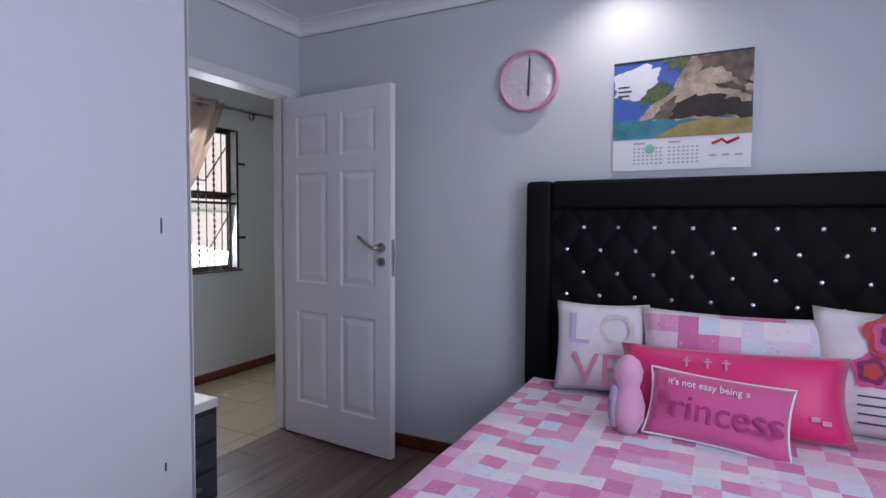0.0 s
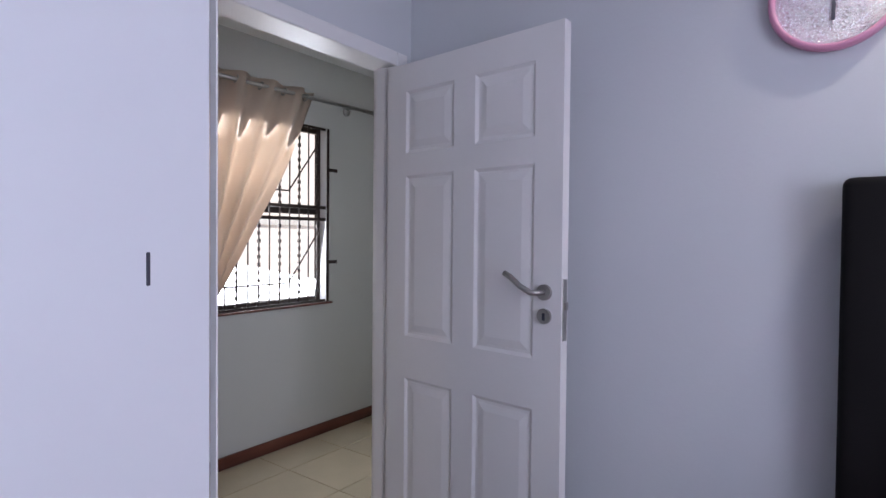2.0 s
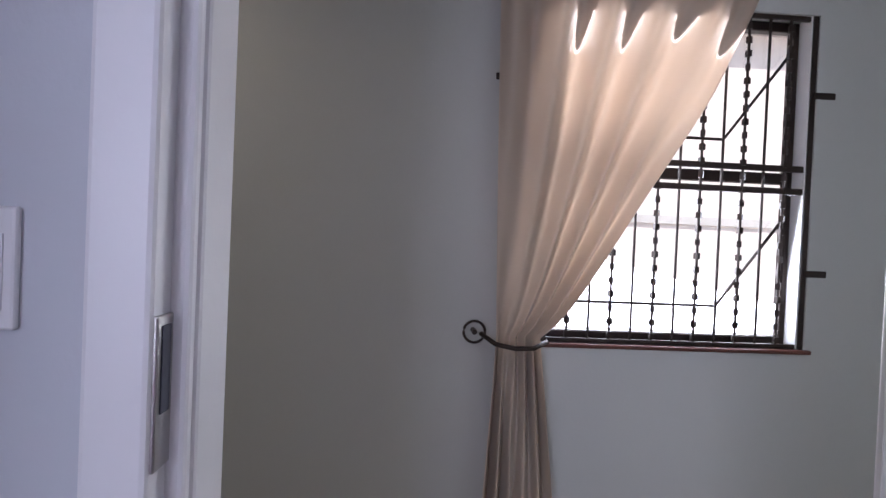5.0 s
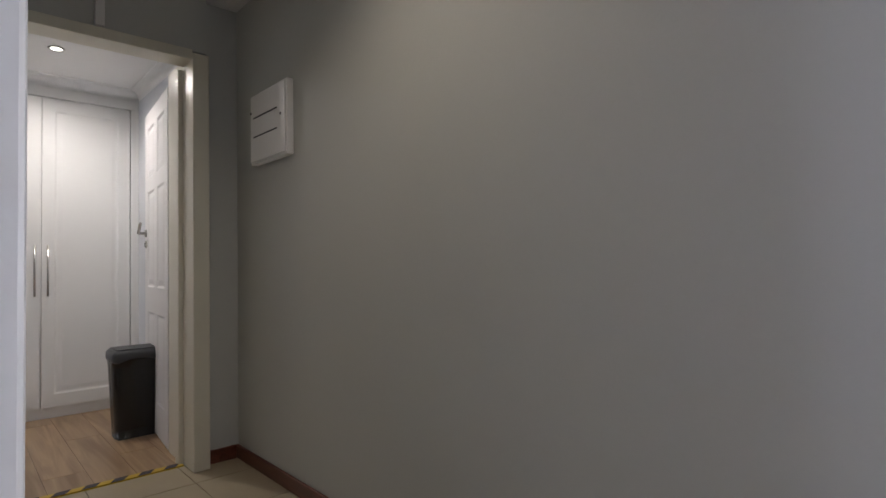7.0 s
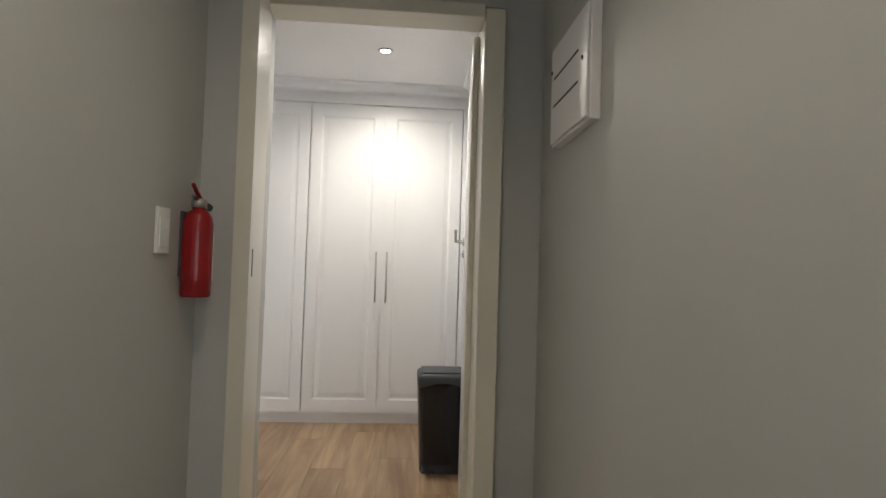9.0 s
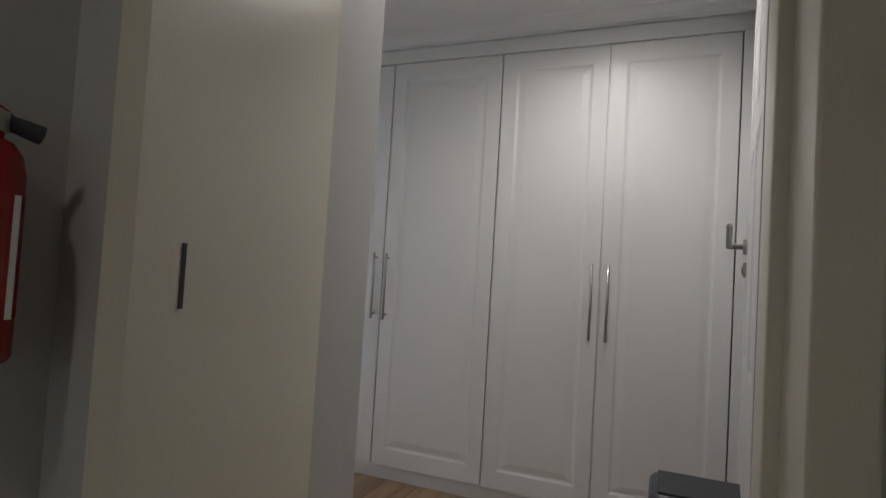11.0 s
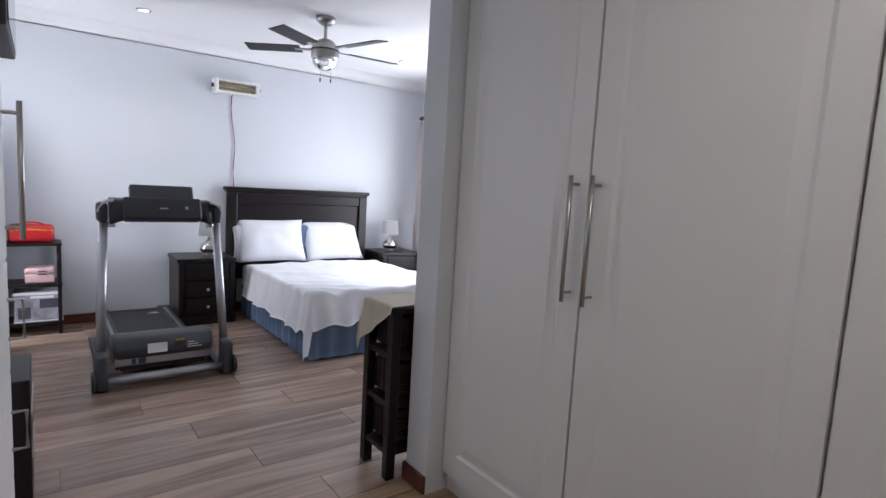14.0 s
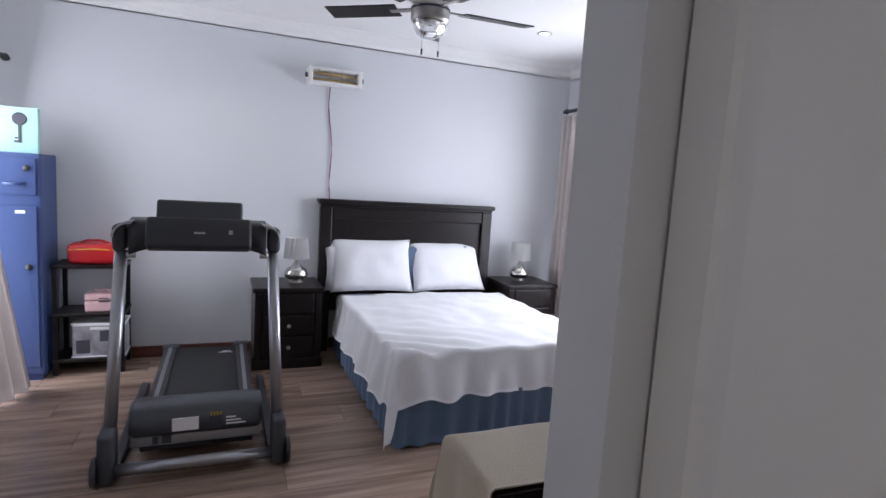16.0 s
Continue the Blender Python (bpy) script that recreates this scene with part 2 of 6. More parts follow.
M_curtain = sheer("beige_satin_curtain", (0.62, 0.52, 0.43), 0.42)
M_drape = sheer("pale_pink_drape", (0.64, 0.59, 0.57), 0.25)
M_shade = sheer("white_lamp_shade", (0.82, 0.82, 0.82), 0.3)
M_mercury = mat("mercury_glass_silver", (0.62, 0.60, 0.57), 0.18, 1.0, vary=0.3, scale=30, bump=0.3, fine=60)
M_pane = glass("window_glass")
M_crystal = mat("crystal_button", (0.85, 0.85, 0.9), 0.08, 0.8, vary=0.05)
M_glitter = mat("silver_glitter", (0.75, 0.76, 0.80), 0.25, 0.85, vary=0.4, scale=60, bump=1.0, fine=160)
M_paper = mat("white_paper", (0.80, 0.80, 0.82), 0.7, vary=0.02)
M_ink = mat("dark_grey_ink", (0.06, 0.06, 0.08), 0.8, vary=0.1)
M_yellow = mat("yellow_tape", (0.60, 0.42, 0.03), 0.5, vary=0.1)
M_mint = mat("mint_green_card", (0.34, 0.58, 0.53), 0.7, vary=0.05)
M_cloth = mat("beige_linen_runner", (0.52, 0.46, 0.36), 0.9, vary=0.08, scale=10, bump=0.3, fine=300, sheen=0.2)
M_wicker = mat("dark_wicker", (0.030, 0.014, 0.012), 0.6, vary=0.4, scale=40, bump=0.6, fine=90)
M_amber = mat("amber_quartz_tube", (0.62, 0.46, 0.20), 0.2, vary=0.1)
M_bulb = glow("lit_bulb", (1.0, 0.95, 0.88), 9.0)
M_frost = glass("clear_ribbed_glass", (0.95, 0.95, 0.95), 0.15)
M_brick = mat("sunlit_brick", (0.74, 0.66, 0.60), 0.9, vary=0.2, scale=4, bump=0.3)
M_ground = mat("concrete_yard", (0.50, 0.48, 0.45), 0.9, vary=0.15, scale=2, bump=0.2)
M_roof = mat("grey_roof", (0.42, 0.38, 0.36), 0.8, vary=0.15, scale=3)

# ---- mesh helpers ----
OFF = {}


def thing(name, at, label, category, group="", kind=""):
    """An Empty at a thing's base, which parents its parts."""
    ob = new(name)
    ob.empty_display_size = 0.05
    ob.location = at
    OFF[ob] = Vector(at)
    return tagged(ob, label, category, group, kind)


def part(name, bm, material, parent=None, label="", smooth=False):
    """One bmesh, modelled in world places, as one mesh under a thing or a part."""
    off = OFF.get(parent, Vector((0, 0, 0)))
    bmesh.ops.translate(bm, vec=-off, verts=bm.verts)
    me = bpy.data.meshes.new(name)
    bm.to_mesh(me)
    bm.free()
    me.materials.append(material)
    if smooth:
        me.polygons.foreach_set("use_smooth", [True] * len(me.polygons))
    ob = new(name, me)
    if parent:
        ob.parent = parent
    OFF[ob] = off
    return tagged(ob, label)


def solo(name, bm, material, label, category, kind="", smooth=False, group=""):
    return tagged(part(name, bm, material, None, label, smooth), label, category, group, kind)


def B(*boxes, bevel=0.0, seg=2, m=None):
    """A bmesh of boxes (x0, y0, z0, x1, y1, z1), with bevelled edges."""
    bm = bmesh.new()
    for x0, y0, z0, x1, y1, z1 in boxes:
        bmesh.ops.create_cube(bm, size=1, matrix=Matrix.Translation(((x0 + x1) / 2, (y0 + y1) / 2, (z0 + z1) / 2)) @ Matrix.Diagonal((abs(x1 - x0), abs(y1 - y0), abs(z1 - z0), 1)))
    if bevel:
        bmesh.ops.bevel(bm, geom=bm.edges[:], offset=bevel, segments=seg, affect='EDGES', profile=0.5)
    if m:
        bm.transform(m)
    return bm


def rod(p0, p1, r, r2=None, seg=14, bm=None):
    """A round bar from p0 to p1."""
    bm = bm or bmesh.new()
    a, b = Vector(p0), Vector(p1)
    d = b - a
    m = Matrix.Translation((a + b) / 2) @ d.to_track_quat('Z', 'Y').to_matrix().to_4x4()
    bmesh.ops.create_cone(bm, cap_ends=True, segments=seg, radius1=r, radius2=r if r2 is None else r2, depth=d.length, matrix=m)
    return bm


def tube(points, r, seg=10, bm=None):
    """A bent round bar through the points."""
    bm = bm or bmesh.new()
    pts = [Vector(p) for p in points]
    rings = []
    for i, p in enumerate(pts):
        d = (pts[min(i + 1, len(pts) - 1)] - pts[max(i - 1, 0)]).normalized()
        q = d.to_track_quat('Z', 'Y')
        rings.append([bm.verts.new(p + q @ Vector((r * math.cos(2 * math.pi * k / seg), r * math.sin(2 * math.pi * k / seg), 0))) for k in range(seg)])
    for a, b in zip(rings, rings[1:]):
        for k in range(seg):
            bm.faces.new((a[k], a[(k + 1) % seg], b[(k + 1) % seg], b[k]))
    bm.faces.new(rings[0][::-1])
    bm.faces.new(rings[-1])
    return bm


def lathe(profile, at, seg=28, m=None, bm=None):
    """A turned shape from (radius, height) pairs."""
    bm = bm or bmesh.new()
    m = m or Matrix.Identity(4)
    rings = []
    for r, z in profile:
        rings.append([bm.verts.new(Vector(at) + (m @ Vector((max(r, 1e-4) * math.cos(2 * math.pi * k / seg), max(r, 1e-4) * math.sin(2 * math.pi * k / seg), z)))) for k in range(seg)])
    for a, b in zip(rings, rings[1:]):
        for k in range(seg):
            bm.faces.new((a[k], a[(k + 1) % seg], b[(k + 1) % seg], b[k]))
    bm.faces.new(rings[0][::-1])
    bm.faces.new(rings[-1])
    return bm


def sheet(fn, nu, nv, thick=0.0, uv=None):
    """A surface fn(u, v) -> place over the unit square, with thickness along its normals."""
    bm = bmesh.new()
    layer = bm.loops.layers.uv.new("UVMap")
    grid = [[bm.verts.new(fn(i / nu, j / nv)) for j in range(nv + 1)] for i in range(nu + 1)]
    for i in range(nu):
        for j in range(nv):
            f = bm.faces.new((grid[i][j], grid[i + 1][j], grid[i + 1][j + 1], grid[i][j + 1]))
            if uv:
                for lp, (a, b) in zip(f.loops, ((i, j), (i + 1, j), (i + 1, j + 1), (i, j + 1))):
                    lp[layer].uv = uv(a / nu, b / nv)
    if thick:
        bm.normal_update()
        under = {v: bm.verts.new(v.co - v.normal * thick) for v in bm.verts[:]}
        top = bm.faces[:]
        rim = [e for e in bm.edges if e.is_boundary]
        for f in top:
            g = bm.faces.new([under[v] for v in reversed(f.verts)])
            if uv:
                for lp, src in zip(g.loops, reversed(f.loops[:])):
                    lp[layer].uv = src[layer].uv
        for e in rim:
            a, b = e.verts
            bm.faces.new((a, b, under[b], under[a]))
    return bm


def cushion(w, h, t, m, n=14, soft=2.6, wrinkle=0.006, seed=0, uv=1.0):
    """A stuffed cushion of width w, height h and thickness t: it stands on its lower edge, its face to -y."""
    bm = bmesh.new()
    layer = bm.loops.layers.uv.new("UVMap")
    sides = []
    for s in (-1, 1):
        g = []
        for i in range(n + 1):
            col = []
            for j in range(n + 1):
                u, v = 2 * i / n - 1, 2 * j / n - 1
                pinch = 1 - 0.07 * (1 - abs(u) ** 2) * abs(v) ** 6
                pinch2 = 1 - 0.07 * (1 - abs(v) ** 2) * abs(u) ** 6
                puff = ((1 - abs(u) ** soft) * (1 - abs(v) ** soft)) ** 0.55
                x, z = u * w / 2 * pinch2, h / 2 + v * h / 2 * pinch
                y = s * (t / 2 * puff) + wrinkle * noise.noise(Vector((x * 9 + seed, z * 9, s * 3))) * puff
                col.append((x, y, z))
            g.append(col)
        vs = [[bm.verts.new(m @ Vector(c)) for c in col] for col in g]
        for i in range(n):
            for j in range(n):
                idx = ((i, j), (i + 1, j), (i + 1, j + 1), (i, j + 1))
                if s > 0:
                    idx = idx[::-1]
                f = bm.faces.new([vs[a][b] for a, b in idx])
                for lp, (a, b) in zip(f.loops, idx):
                    lp[layer].uv = (a / n * w * uv + seed, b / n * h * uv)
        sides.append(vs)
    bmesh.ops.remove_doubles(bm, verts=bm.verts, dist=0.0004)
    return bm


def lettering(name, words, size, m, material, parent, depth=0.001):
    """Words in the built-in font, as a thin mesh, at the pose m (reads along its x, up its y)."""
    cu = bpy.data.curves.new("lettering", 'FONT')
    cu.body, cu.size, cu.extrude, cu.align_x, cu.align_y = words, size, depth, 'CENTER', 'CENTER'
    tmp = bpy.data.objects.new("lettering", cu)
    scene.collection.objects.link(tmp)
    me = bpy.data.meshes.new_from_object(tmp)
    bpy.data.objects.remove(tmp)
    bm = bmesh.new()
    bm.from_mesh(me)
    bm.transform(m)
    return part(name, bm, material, parent)


def wall(name, material, boxes, label, parts=()):
    return solo(name, B(*boxes), material, label, "wall", "structure")


def knob_handle(door, x, y, z, nx, ny, name="handle", length=0.13, along=(0, 1)):
    """Lever handle on a plate-less rose with a keyhole rose under it; (nx, ny) points out of the leaf, the lever runs along."""
    n = Vector((nx, ny, 0))
    a = Vector((along[0], along[1], 0))
    c = Vector((x, y, z))
    part("rose", rod(c, c + n * 0.012, 0.026, seg=24), M_chrome, door, "steel rose")
    p = [c, c + n * 0.045, c + n * 0.055 + a * 0.02, c + n * 0.055 + a * 0.06 + Vector((0, 0, 0.018)), c + n * 0.055 + a * length * 0.8 + Vector((0, 0, 0.048)), c + n * 0.055 + a * length + Vector((0, 0, 0.060))]
    part(name, tube(p, 0.0095), M_chrome, door, "curved steel lever handle", True)
    k = c - Vector((0, 0, 0.078))
    esc = part("escutcheon", rod(k, k + n * 0.01, 0.025, seg=24), M_chrome, door, "round steel keyhole plate")
    part("keyhole", B((k.x - 0.004 - abs(nx) * 0.009, k.y - 0.004 - abs(ny) * 0.009, k.z - 0.014, k.x + 0.004 + abs(nx) * 0.009, k.y + 0.004 + abs(ny) * 0.009, k.z + 0.01)), M_ink, esc)


def panel_leaf(bm, w, h, t, panels, depth=0.007, both=True):
    """A moulded door leaf in local x (width), y (thickness), z: stiles and rails proud of the sunk mouldings and raised fields."""
    xs = sorted({0, w, *[p[0] for p in panels], *[p[2] for p in panels]})
    zs = sorted({0, h, *[p[1] for p in panels], *[p[3] for p in panels]})
    for s in ((0, 1) if both else (0,)):
        y = 0 if s == 0 else t

        def q(c):
            vs = [bm.verts.new(v) for v in c]
            bm.faces.new(vs if s == 0 else vs[::-1])
        for i in range(len(xs) - 1):
            for j in range(len(zs) - 1):
                x0, x1, z0, z1 = xs[i], xs[i + 1], zs[j], zs[j + 1]
                if any(abs(p[0] - x0) < 1e-6 and abs(p[1] - z0) < 1e-6 for p in panels):
                    d = depth if s == 0 else -depth
                    r = [(0, 0), (0.012, d), (0.022, d), (0.05, d * 0.25)]
                    for (a, da), (b, db) in zip(r, r[1:]):
                        A = [(x0 + a, y + da, z0 + a), (x1 - a, y + da, z0 + a), (x1 - a, y + da, z1 - a), (x0 + a, y + da, z1 - a)]
                        Bq = [(x0 + b, y + db, z0 + b), (x1 - b, y + db, z0 + b), (x1 - b, y + db, z1 - b), (x0 + b, y + db, z1 - b)]
                        for k in range(4):
                            q((A[k], A[(k + 1) % 4], Bq[(k + 1) % 4], Bq[k]))
                    q(Bq)
                else:
                    q(((x0, y, z0), (x1, y, z0), (x1, y, z1), (x0, y, z1)))
    for c in (((0, 0, 0), (0, t, 0), (0, t, h), (0, 0, h)), ((w, 0, 0), (w, 0, h), (w, t, h), (w, t, 0)), ((0, 0, h), (0, t, h), (w, t, h), (w, 0, h)), ((0, 0, 0), (w, 0, 0), (w, t, 0), (0, t, 0))):
        bm.faces.new([bm.verts.new(v) for v in c][::-1])
    if not both:
        bm.faces.new([bm.verts.new(v) for v in ((0, t, 0), (0, t, h), (w, t, h), (w, t, 0))][::-1])
    bmesh.ops.remove_doubles(bm, verts=bm.verts, dist=0.0002)
    bmesh.ops.recalc_face_normals(bm, faces=bm.faces)
    return bm


def six_panel(w, h):
    cols = ((0.105, w / 2 - 0.05), (w / 2 + 0.05, w - 0.105))
    rows = ((0.20, 0.76), (0.93, 1.58), (1.67, h - 0.11))
    return [(a, c, b, d) for a, b in cols for c, d in rows]

# ---- setting: walls, openings, floors, ceilings ----
H1, H2, H3 = 2.53, 2.47, 2.25
# bedroom: headboard wall, door wall with its opening, outer wall with the window, back wall
wall("wall_bedroom_north", M_wall, [(-2.3, 2.75, 0, 1.42, 2.87, H1)], "pale grey painted plaster wall behind the bed")
wall("wall_bedroom_door", M_wall, [(-2.36, 2.66, 0, -2.3, 2.87, H1), (-2.36, -0.27, 0, -2.3, 1.79, H1), (-2.36, 1.79, 2.08, -2.3, 2.66, H1)], "pale grey painted plaster wall with a doorway")
wall("wall_corridor_east", M_wallc, [(-2.385, 2.66, 0, -2.36, 4.3, H1), (-2.385, -0.235, 0, -2.36, 1.79, H1), (-2.385, 1.79, 2.08, -2.36, 2.66, H1)], "taupe painted corridor wall with a doorway")
wall("wall_bedroom_east", M_wall, [(1.3, -0.27, 0, 1.42, -0.05, H1), (1.3, 1.25, 0, 1.42, 2.75, H1), (1.3, -0.05, 0, 1.42, 1.25, 0.9), (1.3, -0.05, 2.1, 1.42, 1.25, H1)], "pale grey painted wall with a window opening")
wall("wall_bedroom_south", M_wall, [(-2.3, -0.27, 0, 1.3, -0.15, H1)], "pale grey painted plaster wall")
# corridor: window wall, end wall with its doorway, far end
wall("wall_corridor_west", M_wallc, [(-3.72, -0.93, 0, -3.6, 2.44, H1), (-3.72, 3.45, 0, -3.6, 4.3, H1), (-3.72, 2.44, 0, -3.6, 3.45, 0.9), (-3.72, 2.44, 2.08, -3.6, 3.45, H1)], "taupe painted corridor wall with a barred window")
wall("wall_corridor_north", M_wallc, [(-3.72, 4.3, 0, -2.3, 4.42, H1)], "taupe painted end wall")
def prism(plan, low, high):
    """An upright block over a plan outline; low and high give the height at each corner."""
    bm = bmesh.new()
    a = [bm.verts.new((x, y, low[i])) for i, (x, y) in enumerate(plan)]
    b = [bm.verts.new((x, y, high[i])) for i, (x, y) in enumerate(plan)]
    for i in range(len(plan)):
        k = (i + 1) % len(plan)
        bm.faces.new((a[i], a[k], b[k], b[i]))
    bm.faces.new(a[::-1])
    bm.faces.new(b)
    bmesh.ops.recalc_face_normals(bm, faces=bm.faces)
    return bm


def join(*parts):
    bm = bmesh.new()
    for p in parts:
        me = bpy.data.meshes.new("tmp")
        p.to_mesh(me)
        p.free()
        bm.from_mesh(me)
        bpy.data.meshes.remove(me)
    return bm


# splayed doorway: the reveal beside the extinguisher stands forward of the hinge side
solo("wall_corridor_south", join(
    B((-3.72, -1.05, 0, -3.41, -0.70, H1)),
    # inner reveal past y -0.76 is taupe instead of cream, in place of shade
    prism([(-2.525, -0.235), (-2.10, -0.235), (-2.10, -1.05), (-2.396, -1.05), (-2.449, -0.76), (-2.44, -0.76)], [0] * 6, [H1] * 6),
    B((-3.41, -0.76, 2.22, -2.46, -0.637, H1), (-3.41, -1.05, 2.40, -2.42, -0.761, H1))),
    M_wallc, "thick taupe painted wall with a splayed doorway, its inner reveal taupe for shade", "wall", "structure")
# dressing passage and large bedroom
wall("wall_dressing_west", M_wallm, [(-3.62, -3.12, 0, -3.5, -1.05, H1 + 0.012)], "white painted plaster wall")
wall("wall_dressing_south", M_wallm, [(-3.62, -3.24, 0, -0.95, -3.12, H1 + 0.012)], "plain plaster wall behind the built-in cupboards")
wall("wall_pier", M_wallm, [(-1.09, -3.12, 0, -0.95, -2.368, H1 + 0.012)], "pale grey plaster pier at the end of the cupboards")
wall("wall_master_west", M_wallm, [(-1.07, -4.60, 0, -0.95, -3.24, H1 + 0.012)], "pale grey painted plaster wall")
wall("wall_master_east", M_wallm, [(2.2, -4.60, 0, 2.32, -0.28, H1 + 0.012)], "pale grey painted plaster wall behind the bed")
wall("wall_master_south", M_wallm, [(-0.95, -4.60, 0, 0.2, -4.48, H1 + 0.012), (1.95, -4.60, 0, 2.2, -4.48, H1 + 0.012), (0.2, -4.60, 1.9, 1.95, -4.48, H1 + 0.012), (0.2, -4.60, 0, 1.95, -4.48, 0.35)], "pale grey painted wall with a wide window")
wall("wall_master_north", M_wallm, [(-2.1, -0.46, 0, 1.32, -0.28, H1 + 0.012), (1.98, -0.46, 0, 2.2, -0.28, H1 + 0.012), (1.32, -0.46, 1.95, 1.98, -0.28, H1 + 0.012), (-0.925, -1.06, 0, -0.1, -0.46, H1 + 0.012)], "pale grey painted wall beside the terrace window")

solo("ceiling_bedroom", B((-2.36, -0.27, H1, 1.42, 2.87, H1 + 0.1)), M_ceil, "white plastered ceiling", "ceiling", "structure")
solo("ceiling_corridor", B((-3.72, -1.05, H1, -2.36, 4.42, H1 + 0.1), (-2.36, -1.05, H1, -2.05, -0.27, H1 + 0.1)), M_ceil, "white plastered ceiling", "ceiling", "structure")
solo("ceiling_dressing", B((-3.62, -3.24, H2, -0.95, -1.05, H2 + 0.1)), M_ceil, "white plastered ceiling", "ceiling", "structure")
solo("ceiling_master", B((-0.95, -4.60, H3, 2.32, -0.28, H3 + 0.1), (-2.1, -1.05, H3, -0.95, -0.28, H3 + 0.1)), M_ceil, "white plastered ceiling", "ceiling", "structure")
solo("roof_slab", B((-3.75, -4.63, H1 + 0.012, 2.35, 4.45, 2.85)), M_roof, "flat roof slab over the rooms", "roof", "structure")
solo("beam_master", B((-1.02, -3.12, H3 + 0.1, -0.95, -1.05, H2 + 0.1)), M_ceil, "white plastered drop between the ceilings", "beam", "structure")


def cornice(name, a, b, n, z, s=0.075):
    """Coved cornice along a wall from a to b; n points into the room."""
    bm = bmesh.new()
    prof = [(0, -s)] + [(s * (1 - math.cos(k * math.pi / 10)), -s * (1 - math.sin(k * math.pi / 10)) * 0.85 - 0.006) for k in range(0, 6)] + [(s + 0.006, 0), (0, 0)]
    rows = []
    for p in (a, b):
        rows.append([bm.verts.new((p[0] + n[0] * o, p[1] + n[1] * o, z + h)) for o, h in prof])
    for k in range(len(prof)):
        bm.faces.new((rows[0][k], rows[0][(k + 1) % len(prof)], rows[1][(k + 1) % len(prof)], rows[1][k]))
    bm.faces.new(rows[0])
    bm.faces.new(rows[1][::-1])
    bmesh.ops.recalc_face_normals(bm, faces=bm.faces)
    return solo(name, bm, M_ceil, "white coved plaster cornice", "cornice", "structure")


cornice("trim_1", (-2.3, 2.75), (1.3, 2.75), (0, -1), H1)
cornice("trim_2", (-2.3, -0.15), (-2.3, 2.75), (1, 0), H1)
cornice("trim_3", (2.2, -4.48), (2.2, -0.46), (-1, 0), H3, 0.09)
cornice("trim_4", (-0.95, -4.48), (2.2, -4.48), (0, 1), H3, 0.09)
cornice("trim_5", (-0.1, -0.46), (2.2, -0.46), (0, -1), H3, 0.09)
cornice("trim_6", (-3.5, -2.436), (-1.1, -2.436), (0, 1), H2, 0.07)
cornice("trim_7", (-3.5, -2.436), (-3.5, -1.05), (1, 0), H2, 0.07)


def skirting(name, x0, y0, x1, y1):
    return solo(name, B((x0, y0, 0.0, x1, y1, 0.075), bevel=0.004, seg=1), M_skirt, "red-brown varnished timber skirting", "skirting", "structure")


skirting("baseboard_1", -2.28, 2.735, 1.3, 2.75)
skirting("baseboard_2", -3.6, -0.70, -3.585, 4.3)
skirting("baseboard_3", -3.585, -0.70, -3.42, -0.685)
skirting("baseboard_4", 2.185, -4.48, 2.2, -0.46)
skirting("baseboard_5", -0.95, -3.24, -0.935, -2.368)
skirting("baseboard_6", -1.09, -2.368, -0.935, -2.355)
skirting("baseboard_7", -0.95, -4.48, 2.185, -4.465)
skirting("baseboard_8", -2.40, -0.235, -2.385, 1.735)
skirting("baseboard_9", -2.3, 1.43, -2.285, 1.735)


# door frames: pressed steel, enamelled
def door_frame(name, label, boxes):
    f = thing(name, (boxes[0][1][0], boxes[0][1][1], 0), label, "door frame", kind="structure")
    for nm, *bx in boxes:
        part(nm, B(*bx, bevel=0.006), M_cream if "cream" in label else M_door, f)
    return f


f1 = door_frame("door_frame_1", "white enamelled steel door frame with a strike plate", [
    ("jamb", (-2.425, 1.74, 0, -2.285, 1.803, 2.125), (-2.435, 1.79, 0, -2.343, 1.826, 2.07), (-2.346, 1.80, 0, -2.325, 1.822, 2.07)),
    ("jamb", (-2.425, 2.645, 0, -2.285, 2.71, 2.125), (-2.40, 2.63, 0, -2.345, 2.65, 2.07)),
    ("head", (-2.425, 1.803, 2.065, -2.285, 2.645, 2.125))])
part("strike_plate", B((-2.335, 1.800, 1.0, -2.292, 1.807, 1.15), bevel=0.002), M_chrome, f1, "steel strike plate")
part("latch_hole", B((-2.318, 1.804, 1.055, -2.300, 1.8085, 1.14)), M_ink, f1)
f2 = thing("door_frame_2", (-3.0, -0.62, 0), "cream enamelled steel door frame with narrow casing", "door frame", kind="structure")
part("jamb", prism([(-2.553, -0.212), (-2.500, -0.212), (-2.43, -0.76), (-2.451, -0.76)], [0] * 4, [2.26] * 4), M_cream, f2)
part("jamb", B((-3.42, -1.06, 0, -3.335, -0.62, 2.21), (-3.345, -0.85, 0, -3.31, -0.79, 2.16), bevel=0.006), M_cream, f2)
part("head", B((-3.335, -0.77, 2.17, -2.46, -0.62, 2.225), bevel=0.004), M_cream, f2)
part("strike_plate", B((-2.5385, -0.306, 1.10, -2.533, -0.299, 1.19)), M_ink, f2, "narrow dark strike plate")

